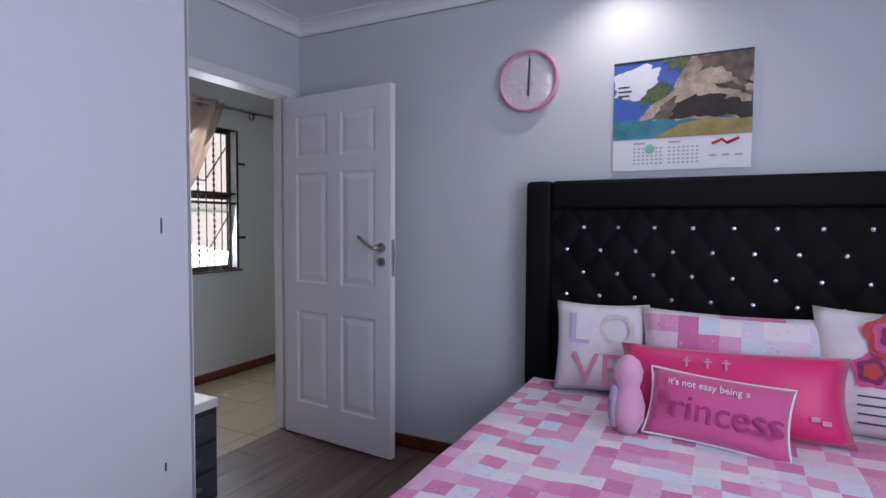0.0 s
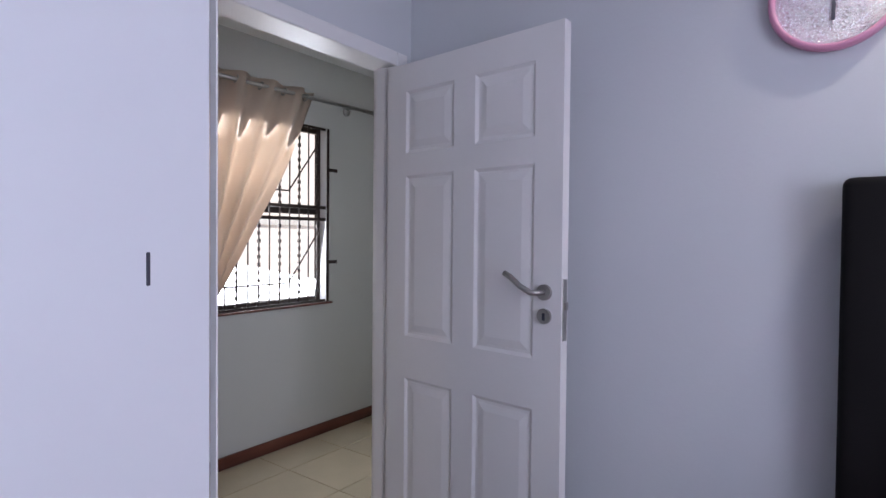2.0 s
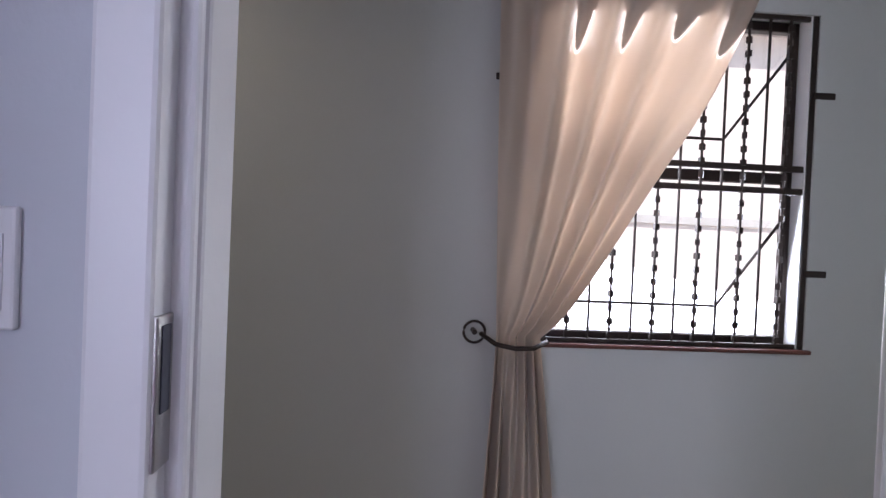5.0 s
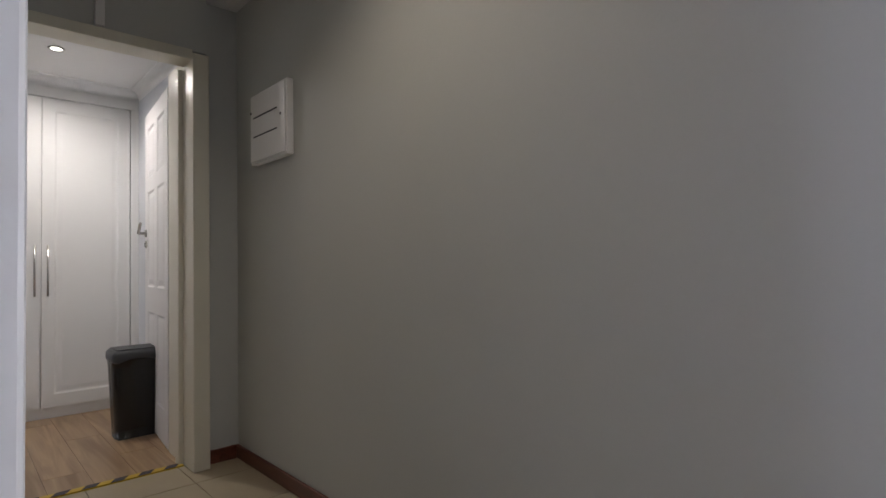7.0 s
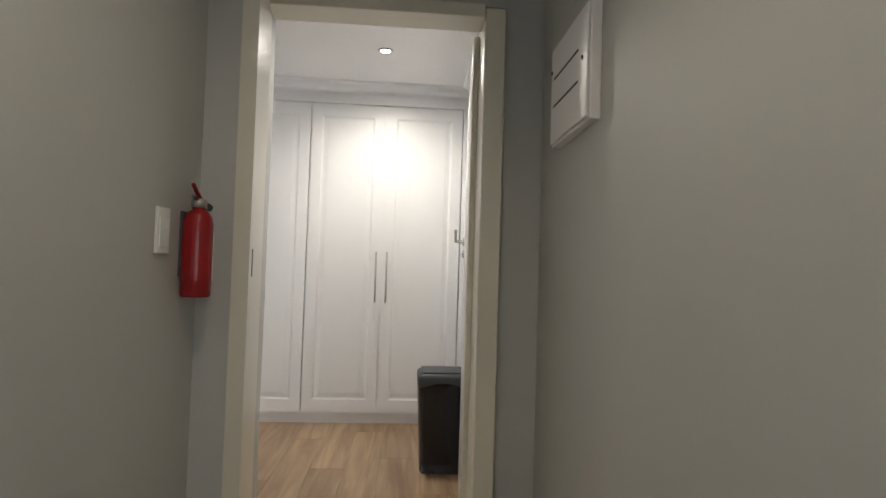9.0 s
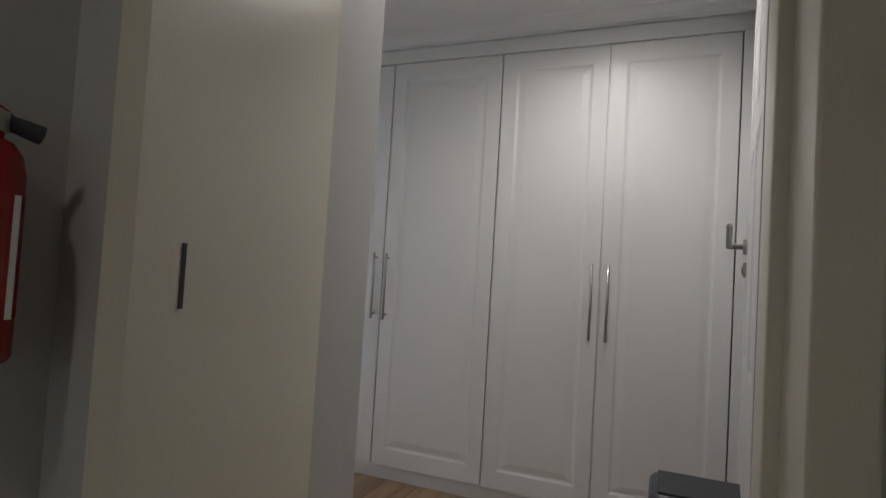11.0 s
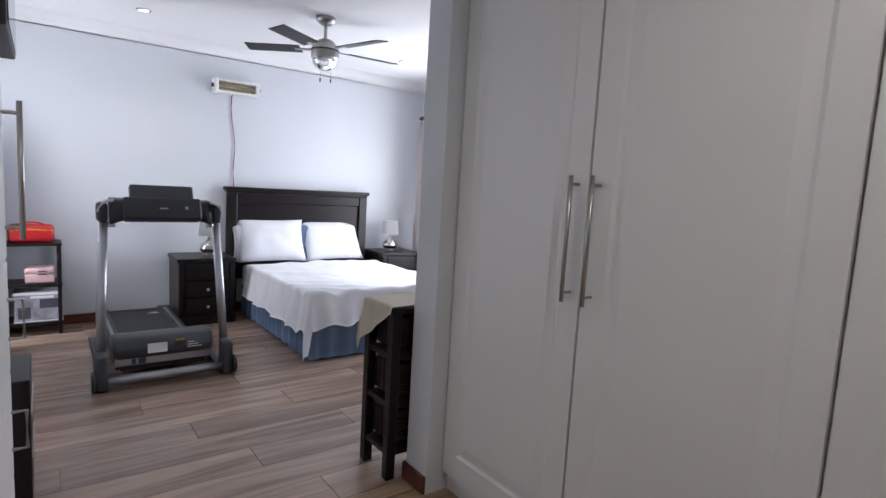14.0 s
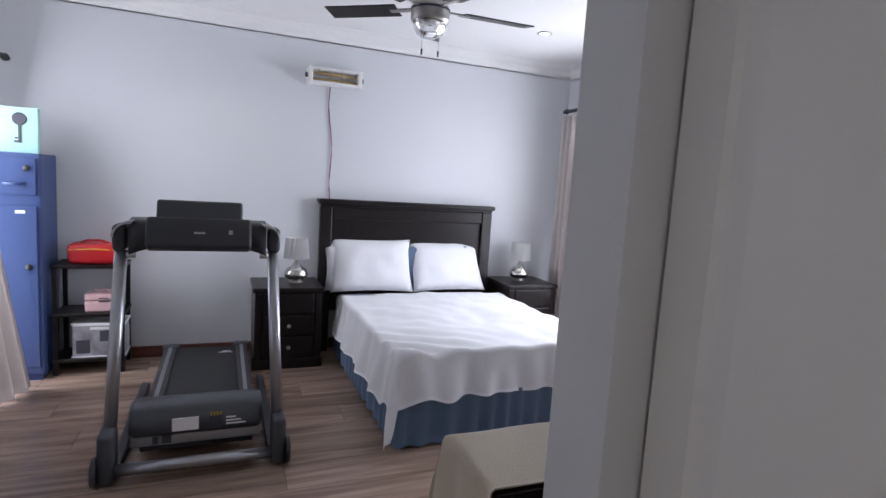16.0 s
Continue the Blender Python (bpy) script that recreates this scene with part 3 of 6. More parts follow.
# bedroom door: six moulded panels, opened against the headboard wall
door1 = thing("door_1", (-2.3, 2.64, 0), "white six-panel moulded door standing open", "door", kind="structure")
ang = math.atan2(2.571 - 2.642, -1.478 + 2.30)
Md = Matrix.Translation((-2.295, 2.60, 0.012)) @ Matrix.Rotation(ang, 4, 'Z')
bm = panel_leaf(bmesh.new(), 0.815, 2.03, 0.04, six_panel(0.815, 2.03))
bm.transform(Md)
leaf = part("leaf", bm, M_door, door1)
hp = Md @ Vector((0.755, 0, 1.155))
nrm = Md.to_3x3() @ Vector((0, -1, 0))
alg = Md.to_3x3() @ Vector((-1, 0, 0))
knob_handle(door1, hp.x, hp.y, hp.z, nrm.x, nrm.y, along=(alg.x, alg.y), length=0.125)
part("lock_plate", B((0.8152, 0.008, 1.0, 0.8175, 0.032, 1.2), m=Md), M_chrome, door1, "steel lock plate in the door edge")
part("latch", B((0.815, 0.013, 1.10, 0.826, 0.027, 1.125), m=Md), M_chrome, door1)

# door to the dressing passage, opened inwards
door2 = thing("door_2", (-3.35, -0.93, 0), "white moulded panel door standing open into the passage", "door", kind="structure")
Md2 = Matrix.Translation((-3.375, -1.07, 0.012)) @ Matrix.Rotation(radians(-95.5), 4, 'Z')
bm = panel_leaf(bmesh.new(), 0.82, 2.13, 0.04, six_panel(0.82, 2.13))
bm.transform(Md2)
part("leaf", bm, M_door, door2)
hp = Md2 @ Vector((0.76, 0.04, 1.30))
nrm = Md2.to_3x3() @ Vector((0, 1, 0))
alg = Md2.to_3x3() @ Vector((-1, 0, 0))
knob_handle(door2, hp.x, hp.y, hp.z, nrm.x, nrm.y, along=(alg.x, alg.y), length=0.12)


# ---- corridor window with bars, curtain ----
def window(name, label, x0, x1, y0, y1, z0, z1, axis, cols, rows, frame_mat, w=0.035):
    """Steel window in a wall: axis 'x' for a wall across x, panes between the glazing bars."""
    win = thing(name, ((x0 + x1) / 2, (y0 + y1) / 2, z0), label, "window", kind="structure")

    def bar(nm, u0, v0, u1, v1, mt=frame_mat, d=0.0):
        if axis == 'x':
            return part(nm, B((x0 - d, u0, v0, x1 + d, u1, v1), bevel=0.004 if mt is frame_mat else 0, seg=1), mt, win)
        return part(nm, B((u0, y0 - d, v0, u1, y1 + d, v1), bevel=0.004 if mt is frame_mat else 0, seg=1), mt, win)
    a0, a1 = (y0, y1) if axis == 'x' else (x0, x1)
    bar("window_frame", a0, z0, a0 + w, z1)
    bar("window_frame", a1 - w, z0, a1, z1)
    bar("window_frame", a0 + w, z0, a1 - w, z0 + w)
    bar("window_frame", a0 + w, z1 - w, a1 - w, z1)
    us = [a0 + w + (a1 - a0 - 2 * w) * c for c in cols]
    vs = [z0 + w + (z1 - z0 - 2 * w) * r for r in rows]
    for u in us[1:-1]:
        bar("mullion", u - 0.014, z0 + w, u + 0.014, z1 - w, d=-0.002)
    for v in vs[1:-1]:
        bar("transom", a0 + w, v - 0.02, a1 - w, v + 0.02)
    for u, u2 in zip(us, us[1:]):
        for v, v2 in zip(vs, vs[1:]):
            if axis == 'x':
                bm = B(((x0 + x1) / 2 - 0.002, u, v, (x0 + x1) / 2 + 0.002, u2, v2))
            else:
                bm = B((u, (y0 + y1) / 2 - 0.002, v, u2, (y0 + y1) / 2 + 0.002, v2))
            pane = part("pane", bm, M_pane, win, "clear glass pane")
            pane.visible_shadow = False
    return win


win1 = window("window_1", "dark steel-framed casement window in the corridor", -3.71, -3.67, 2.45, 3.44, 0.9, 2.08, 'x', (0, 1), (0, 0.52, 1), M_iron)
part("window_sill", B((-3.72, 2.42, 0.885, -3.585, 3.47, 0.9), bevel=0.004), M_skirt, win1, "thin brown sill")
part("reveal_lining", B((-3.67, 3.425, 0.9, -3.61, 3.449, 2.08)), M_door, win1, "white painted reveal")
guard = thing("burglar_bars", (-3.615, 2.95, 0.9), "dark iron burglar bars with twisted uprights across the window", "burglar bars")
for y in (2.44, 3.44):
    part("frame_bar", B((-3.625, y - 0.009, 0.895, -3.605, y + 0.009, 2.085)), M_iron, guard)
for z in (0.905, 1.46, 1.54, 2.075):
    part("cross_bar", B((-3.622, 2.45, z - 0.011, -3.612, 3.43, z + 0.011)), M_iron, guard)
for k in range(12):
    y = 2.52 + k * 0.076
    bm = rod((-3.617, y, 0.905), (-3.617, y, 2.075), 0.005, seg=8)
    if k % 2:
        for j in range(24):
            z = 0.93 + j * 0.048
            bmesh.ops.create_cube(bm, size=1, matrix=Matrix.Translation((-3.617, y, z)) @ Matrix.Rotation(j * 0.6, 4, 'Z') @ Matrix.Diagonal((0.016, 0.016, 0.022, 1)))
    part("upright", bm, M_iron, guard)
for y0, y1 in ((2.44, 2.31), (3.44, 3.52)):
    for z in ((1.17, 1.80) if y0 > 3 else (1.80,)):
        part("wall_lug", B((-3.612, min(y0, y1), z - 0.012, -3.598, max(y0, y1), z + 0.012), bevel=0.002, seg=1), M_iron, guard, "flat iron fixing lug")
for z0 in (1.02, 1.62):
    stay = part("stay", tube([(-3.655, 2.62, z0 + 0.02), (-3.655, 3.15, z0 + 0.02), (-3.655, 3.40, z0 + 0.36)], 0.006, 8), M_iron, guard, "bent window stay")

rail = thing("curtain_rail", (-3.52, 2.85, 2.17), "brushed steel curtain rod on wall brackets", "curtain rod")
part("pole", rod((-3.52, 2.15, 2.215), (-3.52, 3.86, 2.243), 0.0125), M_chrome, rail, smooth=True)
for y in (2.24, 3.60):
    part("bracket", rod((-3.6, y, 2.218 + (y - 2.15) * 0.0166), (-3.52, y, 2.218 + (y - 2.15) * 0.0166), 0.012), M_chrome, rail)
    part("wall_plate", rod((-3.6, y, 2.225), (-3.59, y, 2.225), 0.032), M_chrome, rail, smooth=True)
part("finial", lathe([(0.0, 0), (0.02, 0.005), (0.026, 0.02), (0.02, 0.035), (0, 0.04)], (-3.52, 3.86, 2.243), m=Matrix.Rotation(radians(-90), 4, 'X')), M_chrome, rail, smooth=True)

curt = thing("tied_curtain", (-3.52, 2.45, 0.05), "beige satin eyelet curtain tied back beside the corridor window", "curtain")


def tied(u, v):
    """v from hem to rod, u across: wide at the rod, gathered at the tie, loose below."""
    tie_v = 0.42
    top0, top1 = 2.30, 3.26
    tie0, tie1 = 2.335, 2.475
    if v > tie_v:
        k = (v - tie_v) / (1 - tie_v)
        y0 = tie0 + (top0 - tie0) * k ** 0.8
        y1 = tie1 + (top1 - tie1) * (k ** 0.70)
        z = 0.935 + (2.275 - 0.935) * k + 0.10 * u * math.sin(math.pi * min(k * 1.6, 1)) * (1 - k)
    else:
        k = v / tie_v
        y0, y1 = tie0 - 0.04 * (1 - k), tie1 + 0.09 * (1 - k)
        z = 0.16 + (0.935 - 0.16) * k + 0.03 * (1 - k) * u
    amp = 0.020 + 0.030 * abs(v - tie_v)
    x = -3.52 + amp * math.sin(u * 2 * math.pi * 5.0 + 1.5 * (1 - v)) + 0.012 * math.sin(u * 37 + v * 6)
    return (x - 0.01, y0 + (y1 - y0) * u, z)


part("cloth", sheet(tied, 110, 60, 0.002), M_curtain, curt, smooth=True)
for k in range(6):
    y = 2.35 + k * 0.165
    part("eyelet", tube([(-3.52 + 0.022 * math.cos(a), y + 0.008 * math.sin(a), 2.225 + 0.022 * math.sin(a)) for a in [i * math.pi / 8 for i in range(17)]], 0.004, 8), M_chrome, curt, "steel eyelet", True)
tieb = thing("curtain_tieback", (-3.6, 2.32, 0.925), "black metal ring holdback with a dark cord", "tieback")
part("ring", tube([(-3.56, 2.268 + 0.036 * math.cos(a), 0.935 + 0.036 * math.sin(a)) for a in [i * math.pi / 12 for i in range(25)]], 0.0045, 8), M_iron, tieb, "black metal ring", True)
part("stem", rod((-3.6, 2.268, 0.935), (-3.55, 2.268, 0.935), 0.009), M_iron, tieb)
part("cord", tube([(-3.555, 2.29, 0.93), (-3.49, 2.33, 0.908), (-3.465, 2.39, 0.90), (-3.465, 2.45, 0.903), (-3.50, 2.50, 0.92)], 0.008, 8), M_iron, tieb, "dark twisted cord", True)

cap = thing("bottle", (-3.645, 2.475, 0.9), "small blue plastic bottle on the window sill", "bottle")
part("body", lathe([(0, 0), (0.018, 0), (0.02, 0.006), (0.02, 0.035), (0.012, 0.045), (0.011, 0.05), (0, 0.05)], (-3.645, 2.475, 0.9), 20), mat("blue_plastic", (0.02, 0.03, 0.45), 0.35), cap, smooth=True)
part("cap", lathe([(0, 0.05), (0.012, 0.05), (0.012, 0.064), (0, 0.066)], (-3.645, 2.475, 0.9), 16), M_ink, cap)

# ---- dressing cupboards ----
YF = -2.44


def cupboard(x_left, xm, x_right, hinge_gap=0.0045):
    """Two tall framed doors with bar handles at the meeting edge."""
    c = thing("built_in_cupboard", (xm, YF - 0.3, 0), "tall white built-in cupboard with two framed doors and steel bar handles", "cupboard", "dressing cupboards")
    part("carcass", B((x_left, -3.11, 0.075, x_right, YF - 0.022, 2.34)), M_white, c)
    part("plinth", B((x_left, YF - 0.06, 0, x_right, YF - 0.03, 0.075)), M_white, c, "white kick plinth")
    for a, b, hs in ((x_left, xm, -1), (xm, x_right, 1)):
        w = abs(b - a) - 2 * hinge_gap
        bm = panel_leaf(bmesh.new(), w, 2.235, 0.02, [(0.075, 0.09, w - 0.075, 2.235 - 0.09)], 0.006, False)
        # the leaf's face looks to +y
        bm.transform(Matrix.Translation((max(a, b) - hinge_gap, YF, 0.083)) @ Matrix.Rotation(math.pi, 4, 'Z'))
        d = part("door", bm, M_white, c)
        hx = xm + hs * 0.038
        h = part("handle", tube([(hx, YF + 0.036, 0.88), (hx, YF + 0.036, 1.245)], 0.0065, 12), M_chrome, d, "brushed steel bar handle", True)
        for z in (0.905, 1.22):
            part("handle_post", rod((hx, YF - 0.004, z), (hx, YF + 0.036, z), 0.0045), M_chrome, d)
    return c


cupboard(-2.33, -1.692, -1.094)
cupboard(-3.44, -2.872, -2.33)
solo("cupboard_fascia", B((-3.5, YF - 0.04, 2.323, -1.092, YF + 0.002, H2), bevel=0.003), M_white, "white fascia board above the cupboards", "fascia", "structure")
solo("cupboard_filler", B((-3.5, YF - 0.04, 0, -3.443, YF - 0.002, 2.323)), M_white, "white filler strip beside the cupboards", "filler", "structure")

nc = thing("drawer_cupboard", (-1.7, -0.8, 0), "white built-in cupboard with a long bar handle and drawers", "cupboard")
XN0, XN1, YN = -2.09, -0.93, -1.12
part("carcass", B((XN0, YN + 0.02, 0.0, XN1, -0.48, 2.22)), M_white, nc)
part("door", B((XN0 + 0.003, YN, 0.95, XN1 - 0.003, YN + 0.018, 2.18), bevel=0.004), M_white, nc)
part("handle", tube([(XN1 - 0.05, YN - 0.035, 1.0), (XN1 - 0.05, YN - 0.035, 1.34)], 0.0065, 12), M_chrome, nc, "steel bar handle", True)
for z in (1.03, 1.31):
    part("handle_post", rod((XN1 - 0.05, YN, z), (XN1 - 0.05, YN - 0.035, z), 0.0045), M_chrome, nc)
for z0, z1 in ((0.08, 0.36), (0.365, 0.65), (0.655, 0.945)):
    dr = part("drawer", B((XN0 + 0.003, YN, z0, XN1 - 0.003, YN + 0.018, z1 - 0.004), bevel=0.004), M_white, nc)
    zc = (z0 + z1) / 2
    part("handle", tube([(XN1 - 0.06, YN, zc - 0.05), (XN1 - 0.06, YN - 0.032, zc - 0.05), (XN1 - 0.06, YN - 0.032, zc + 0.05), (XN1 - 0.06, YN, zc + 0.05)], 0.005, 8), M_chrome, dr, "steel D-shaped pull", True)

# ---- bedroom wardrobe, box ----
wd = thing("wardrobe", (-1.93, 0.6, 0), "tall pale melamine wardrobe with plain doors and a dark lock slot", "wardrobe")
part("carcass", B((-2.285, -0.14, 0.0, -1.7170, 1.467, 2.35)), M_melamine, wd)
part("plinth", B((-1.7170, -0.14, 0.0, -1.7090, 1.467, 0.06)), M_melamine, wd)
for k in range(2):
    y0 = -0.13 + k * 0.794
    d = part("door", B((-1.7130, y0 + 0.002, 0.065, -1.6950, y0 + 0.792, 2.345), bevel=0.0015, seg=1), M_melamine, wd)
    yl = 1.346 if k else -0.05
    part("lock_slot", B((-1.6955, yl - 0.003, 1.258, -1.6915, yl + 0.003, 1.314), bevel=0.0012, seg=1), M_ink, d, "narrow dark lock slot")
    part("lock_slot", B((-1.6955, yl - 0.003, 0.395, -1.6915, yl + 0.003, 0.425), bevel=0.001, seg=1), M_ink, d)
part("edge_strip", B((-1.7140, 1.4675, 0.0, -1.6940, 1.471, 2.35)), M_door, wd, "white edge banding")
bx = thing("drawer_box", (-2.1, 1.62, 0), "small black three-drawer chest with a white top", "drawer chest")
part("body", B((-2.27, 1.54, 0.0, -2.015, 1.845, 0.43), bevel=0.006), M_plastic, bx)
part("top", B((-2.275, 1.535, 0.43, -2.01, 1.85, 0.475), bevel=0.006), M_door, bx, "white top with a slot")
part("top_slot", B((-2.13, 1.66, 0.475, -2.05, 1.69, 0.4765)), M_ink, bx)
for z in (0.02, 0.155, 0.29):
    d = part("drawer", B((-2.016, 1.55, z, -2.005, 1.835, z + 0.115), bevel=0.004), M_plastic2, bx)
    part("handle", B((-2.005, 1.64, z + 0.05, -1.99, 1.74, z + 0.075), bevel=0.004), M_chrome, d, "silver drawer pull")
mir = thing("wall_mirror", (-2.29, 1.35, 1.5), "tall wall mirror in a thin black frame", "mirror")
part("glass", B((-2.297, 1.0, 1.46, -2.285, 1.567, 2.2)), mat("mirror_silver", (0.9, 0.9, 0.9), 0.03, 1.0, vary=0.01, bump=0), mir)
for b4 in ((-2.299, 1.567, 1.44, -2.27, 1.587, 2.22), (-2.299, 0.98, 1.44, -2.27, 1.0, 2.22), (-2.299, 1.0, 1.44, -2.27, 1.567, 1.46), (-2.299, 1.0, 2.2, -2.27, 1.567, 2.22)):
    part("frame_bar", B(b4), M_plastic, mir)

# ---- bedroom bed ----
bed1 = thing("bed", (0.05, 1.75, 0), "single bed made up with a pink and white patchwork quilt", "bed")
part("base", B((-0.70, 0.9, 0.05, 0.80, 2.60, 0.30), bevel=0.02), M_black, bed1)
part("mattress", B((-0.71, 0.88, 0.30, 0.81, 2.61, 0.53), bevel=0.05, seg=3), M_linen, bed1)


def quilt(u, v):
    x = -0.95 + u * 1.95
    z = 0.555
    if x < -0.72:
        z -= (-0.72 - x) * 1.9
        x = -0.72 - (-0.72 - x) * 0.15
    if x > 0.82:
        z -= (x - 0.82) * 1.9
        x = 0.82 + (x - 0.82) * 0.15
    y = 0.70 + v * 1.90
    if y < 0.88:
        z = min(z, 0.555 - (0.88 - y) * 1.8)
        y = 0.87 - (0.88 - y) * 0.15
    w = 0.010 * noise.noise(Vector((x * 4, y * 4, 1))) + 0.006 * noise.noise(Vector((x * 11, y * 11, 5)))
    return (x + w * 0.5, y, z + w)


part("quilt", sheet(quilt, 80, 70, 0.008, uv=lambda u, v: (u * 1.95, v * 1.9)), M_quilt, bed1, "pink and white patchwork quilt", True)
hb = thing("padded_headboard", (0.05, 2.68, 0.1), "black tufted faux-leather headboard with crystal buttons", "headboard")
X0, X1, Z0, Z1, YB = -0.765, 0.86, 0.40, 1.505, 2.64
for nm, b6 in (("border", (X0, YB - 0.02, Z0, X0 + 0.125, 2.735, Z1)), ("border", (X1 - 0.125, YB - 0.02, Z0, X1, 2.735, Z1)), ("border", (X0 + 0.124, YB - 0.021, Z1 - 0.135, X1 - 0.124, 2.735, Z1))):
    part(nm, B(b6, bevel=0.022, seg=4), M_black, hb, "padded border", True)
btn = []
for r in range(8):
    z = 1.285 - r * 0.107
    for c in range(11):
        x = -0.572 + c * 0.157 - (0 if r % 2 else 0.0785)
        if X0 + 0.13 < x < X1 - 0.14 and z > 0.5:
            btn.append((x, z))


def tuft(u, v):
    x, z = X0 + 0.12 + u * (X1 - X0 - 0.24), Z0 + v * (Z1 - Z0 - 0.13)
    a, b = (x + 0.6505) / 0.157, (z - 1.285) / 0.214
    dimple = math.cos(2 * math.pi * a) * math.cos(2 * math.pi * b)
    s, q = abs(math.sin(math.pi * (a + b))), abs(math.sin(math.pi * (a - b)))
    h = 0.012 + 0.014 * (s * q) ** 0.55
    return (x, YB + 0.045 - h, z)


part("tufted_panel", sheet(tuft, 130, 80), M_black, hb, "diamond-tufted panel", True)
for x, z in btn:
    part("button", lathe([(0.0, 0), (0.011, 0.001), (0.010, 0.005), (0.005, 0.008), (0, 0.009)], (x, YB + 0.037, z), 10, Matrix.Rotation(radians(90), 4, 'X')), M_crystal, hb, "faceted crystal button")


def stand(x, y, z, lean, turn=0.0, roll=0.0):
    return Matrix.Translation((x, y, z)) @ Matrix.Rotation(radians(turn), 4, 'Z') @ Matrix.Rotation(radians(-lean), 4, 'X') @ Matrix.Rotation(radians(roll), 4, 'Y')


M_lovecloth = mat("white_printed_cotton", (0.74, 0.70, 0.74), 0.85, vary=0.16, scale=14, bump=0.2, fine=120, sheen=0.3)
ms = stand(-0.37, 2.47, 0.56, 12, 6)
p = thing("love_cushion", (-0.37, 2.47, 0.56), "white printed cushion with pink lettering on the bed", "cushion")
part("cover", cushion(0.40, 0.40, 0.13, ms, seed=1), M_lovecloth, p, smooth=True)
lettering("lettering", "L", 0.19, ms @ Matrix.Translation((-0.09, -0.064, 0.27)) @ Matrix.Rotation(radians(90), 4, 'X'), mat("lilac_print", (0.50, 0.42, 0.62), 0.85), p, 0.003)
lettering("lettering", "O", 0.19, ms @ Matrix.Translation((0.07, -0.064, 0.27)) @ Matrix.Rotation(radians(90), 4, 'X'), mat("pale_floral_print", (0.66, 0.58, 0.58), 0.85, vary=0.3, scale=30), p, 0.003)
lettering("lettering", "VE", 0.19, ms @ Matrix.Translation((-0.01, -0.066, 0.10)) @ Matrix.Rotation(radians(90), 4, 'X'), mat("faded_pink_print", (0.62, 0.25, 0.36), 0.85), p, 0.003)
ms = stand(0.14, 2.43, 0.56, 14, 0)
p = thing("patchwork_pillow", (0.14, 2.43, 0.56), "pink and white patchwork bed pillow", "pillow")
part("cover", cushion(0.70, 0.40, 0.15, ms, seed=3), M_quilt, p, smooth=True)
ms = stand(0.62, 2.40, 0.55, 12, -4)
p = thing("rose_cushion", (0.62, 2.40, 0.55), "white cushion printed with large red roses", "cushion")
part("cover", cushion(0.46, 0.46, 0.14, ms, seed=5), M_lovecloth, p, smooth=True)
for cx, cz, r, nmat in ((0.0, 0.36, 0.085, M_hot), (-0.06, 0.24, 0.06, M_plum)):
    for k in range(3):
        rr = r * (1 - 0.27 * k)
        bmr = bmesh.new()
        vs = [bmr.verts.new(ms @ Vector((cx + rr * (1 + 0.12 * math.sin(5 * a + k)) * math.cos(a), -0.072 - 0.003 * k, cz + rr * (1 + 0.12 * math.sin(5 * a + k)) * math.sin(a)))) for a in [i * math.pi / 12 for i in range(24)]]
        bmr.faces.new(vs)
        part("printed_rose", bmr, (M_redbag, M_rose, M_plum)[(k + (cz < 0.3)) % 3], p)
for k in range(4):
    part("print_line", B((-0.10, -0.070, 0.06 + k * 0.03, 0.10 - 0.03 * (k % 2), -0.068, 0.066 + k * 0.03), m=ms), M_ink, p)
ms = stand(0.12, 2.24, 0.555, 22, -2, -2)
p = thing("hot_pink_cushion", (0.12, 2.24, 0.555), "long hot pink satin cushion with silver motifs", "cushion")
part("cover", cushion(0.76, 0.30, 0.15, ms, seed=7), M_hot, p, smooth=True)
for dx in (-0.13, -0.06, 0.0):
    part("motif", B((dx - 0.014, -0.076, 0.232, dx + 0.014, -0.073, 0.238), (dx - 0.004, -0.076, 0.212, dx + 0.004, -0.073, 0.248), m=ms), M_lightpink, p, "pale embroidered motif")
part("bow", B((0.25, -0.062, 0.07, 0.275, -0.058, 0.085), (0.28, -0.062, 0.06, 0.305, -0.058, 0.075), m=ms), M_lightpink, p)
ms = stand(0.075, 2.07, 0.555, 28, -3, 3)
p = thing("lettered_cushion", (0.075, 2.07, 0.555), "rose pink cushion with white piping and stitched lettering", "cushion")
part("cover", cushion(0.45, 0.24, 0.12, ms, seed=9), M_rose, p, smooth=True)
edge = [ms @ Vector((0.225 * su * (1 - 0.07 * (1 - sv * sv) * abs(su) ** 6), 0, 0.12 + 0.12 * sv * (1 - 0.07 * (1 - su * su) * abs(sv) ** 6))) for su, sv, a, sw in [(-1 + i / 10, -1, 0, 0) for i in range(20)] + [(1, -1 + i / 6, 0, 0) for i in range(12)] + [(1 - i / 10, 1, 0, 0) for i in range(20)] + [(-1, 1 - i / 6, 0, 0) for i in range(13)]]
part("piping", tube(edge, 0.0042, 6), M_paper, p, "fluffy white piping", True)
lettering("lettering", "Princess", 0.122, ms @ Matrix.Translation((0.0, -0.062, 0.10)) @ Matrix.Rotation(radians(90), 4, 'X'), mat("raspberry_stitching", (0.36, 0.035, 0.17), 0.7), p, 0.002)
lettering("lettering", "it's not easy being a", 0.032, ms @ Matrix.Translation((-0.03, -0.056, 0.185)) @ Matrix.Rotation(radians(90), 4, 'X'), M_paper, p, 0.003)
p = thing("plush_toy", (-0.21, 2.10, 0.55), "small baby-pink plush cushion toy on the quilt", "plush toy")
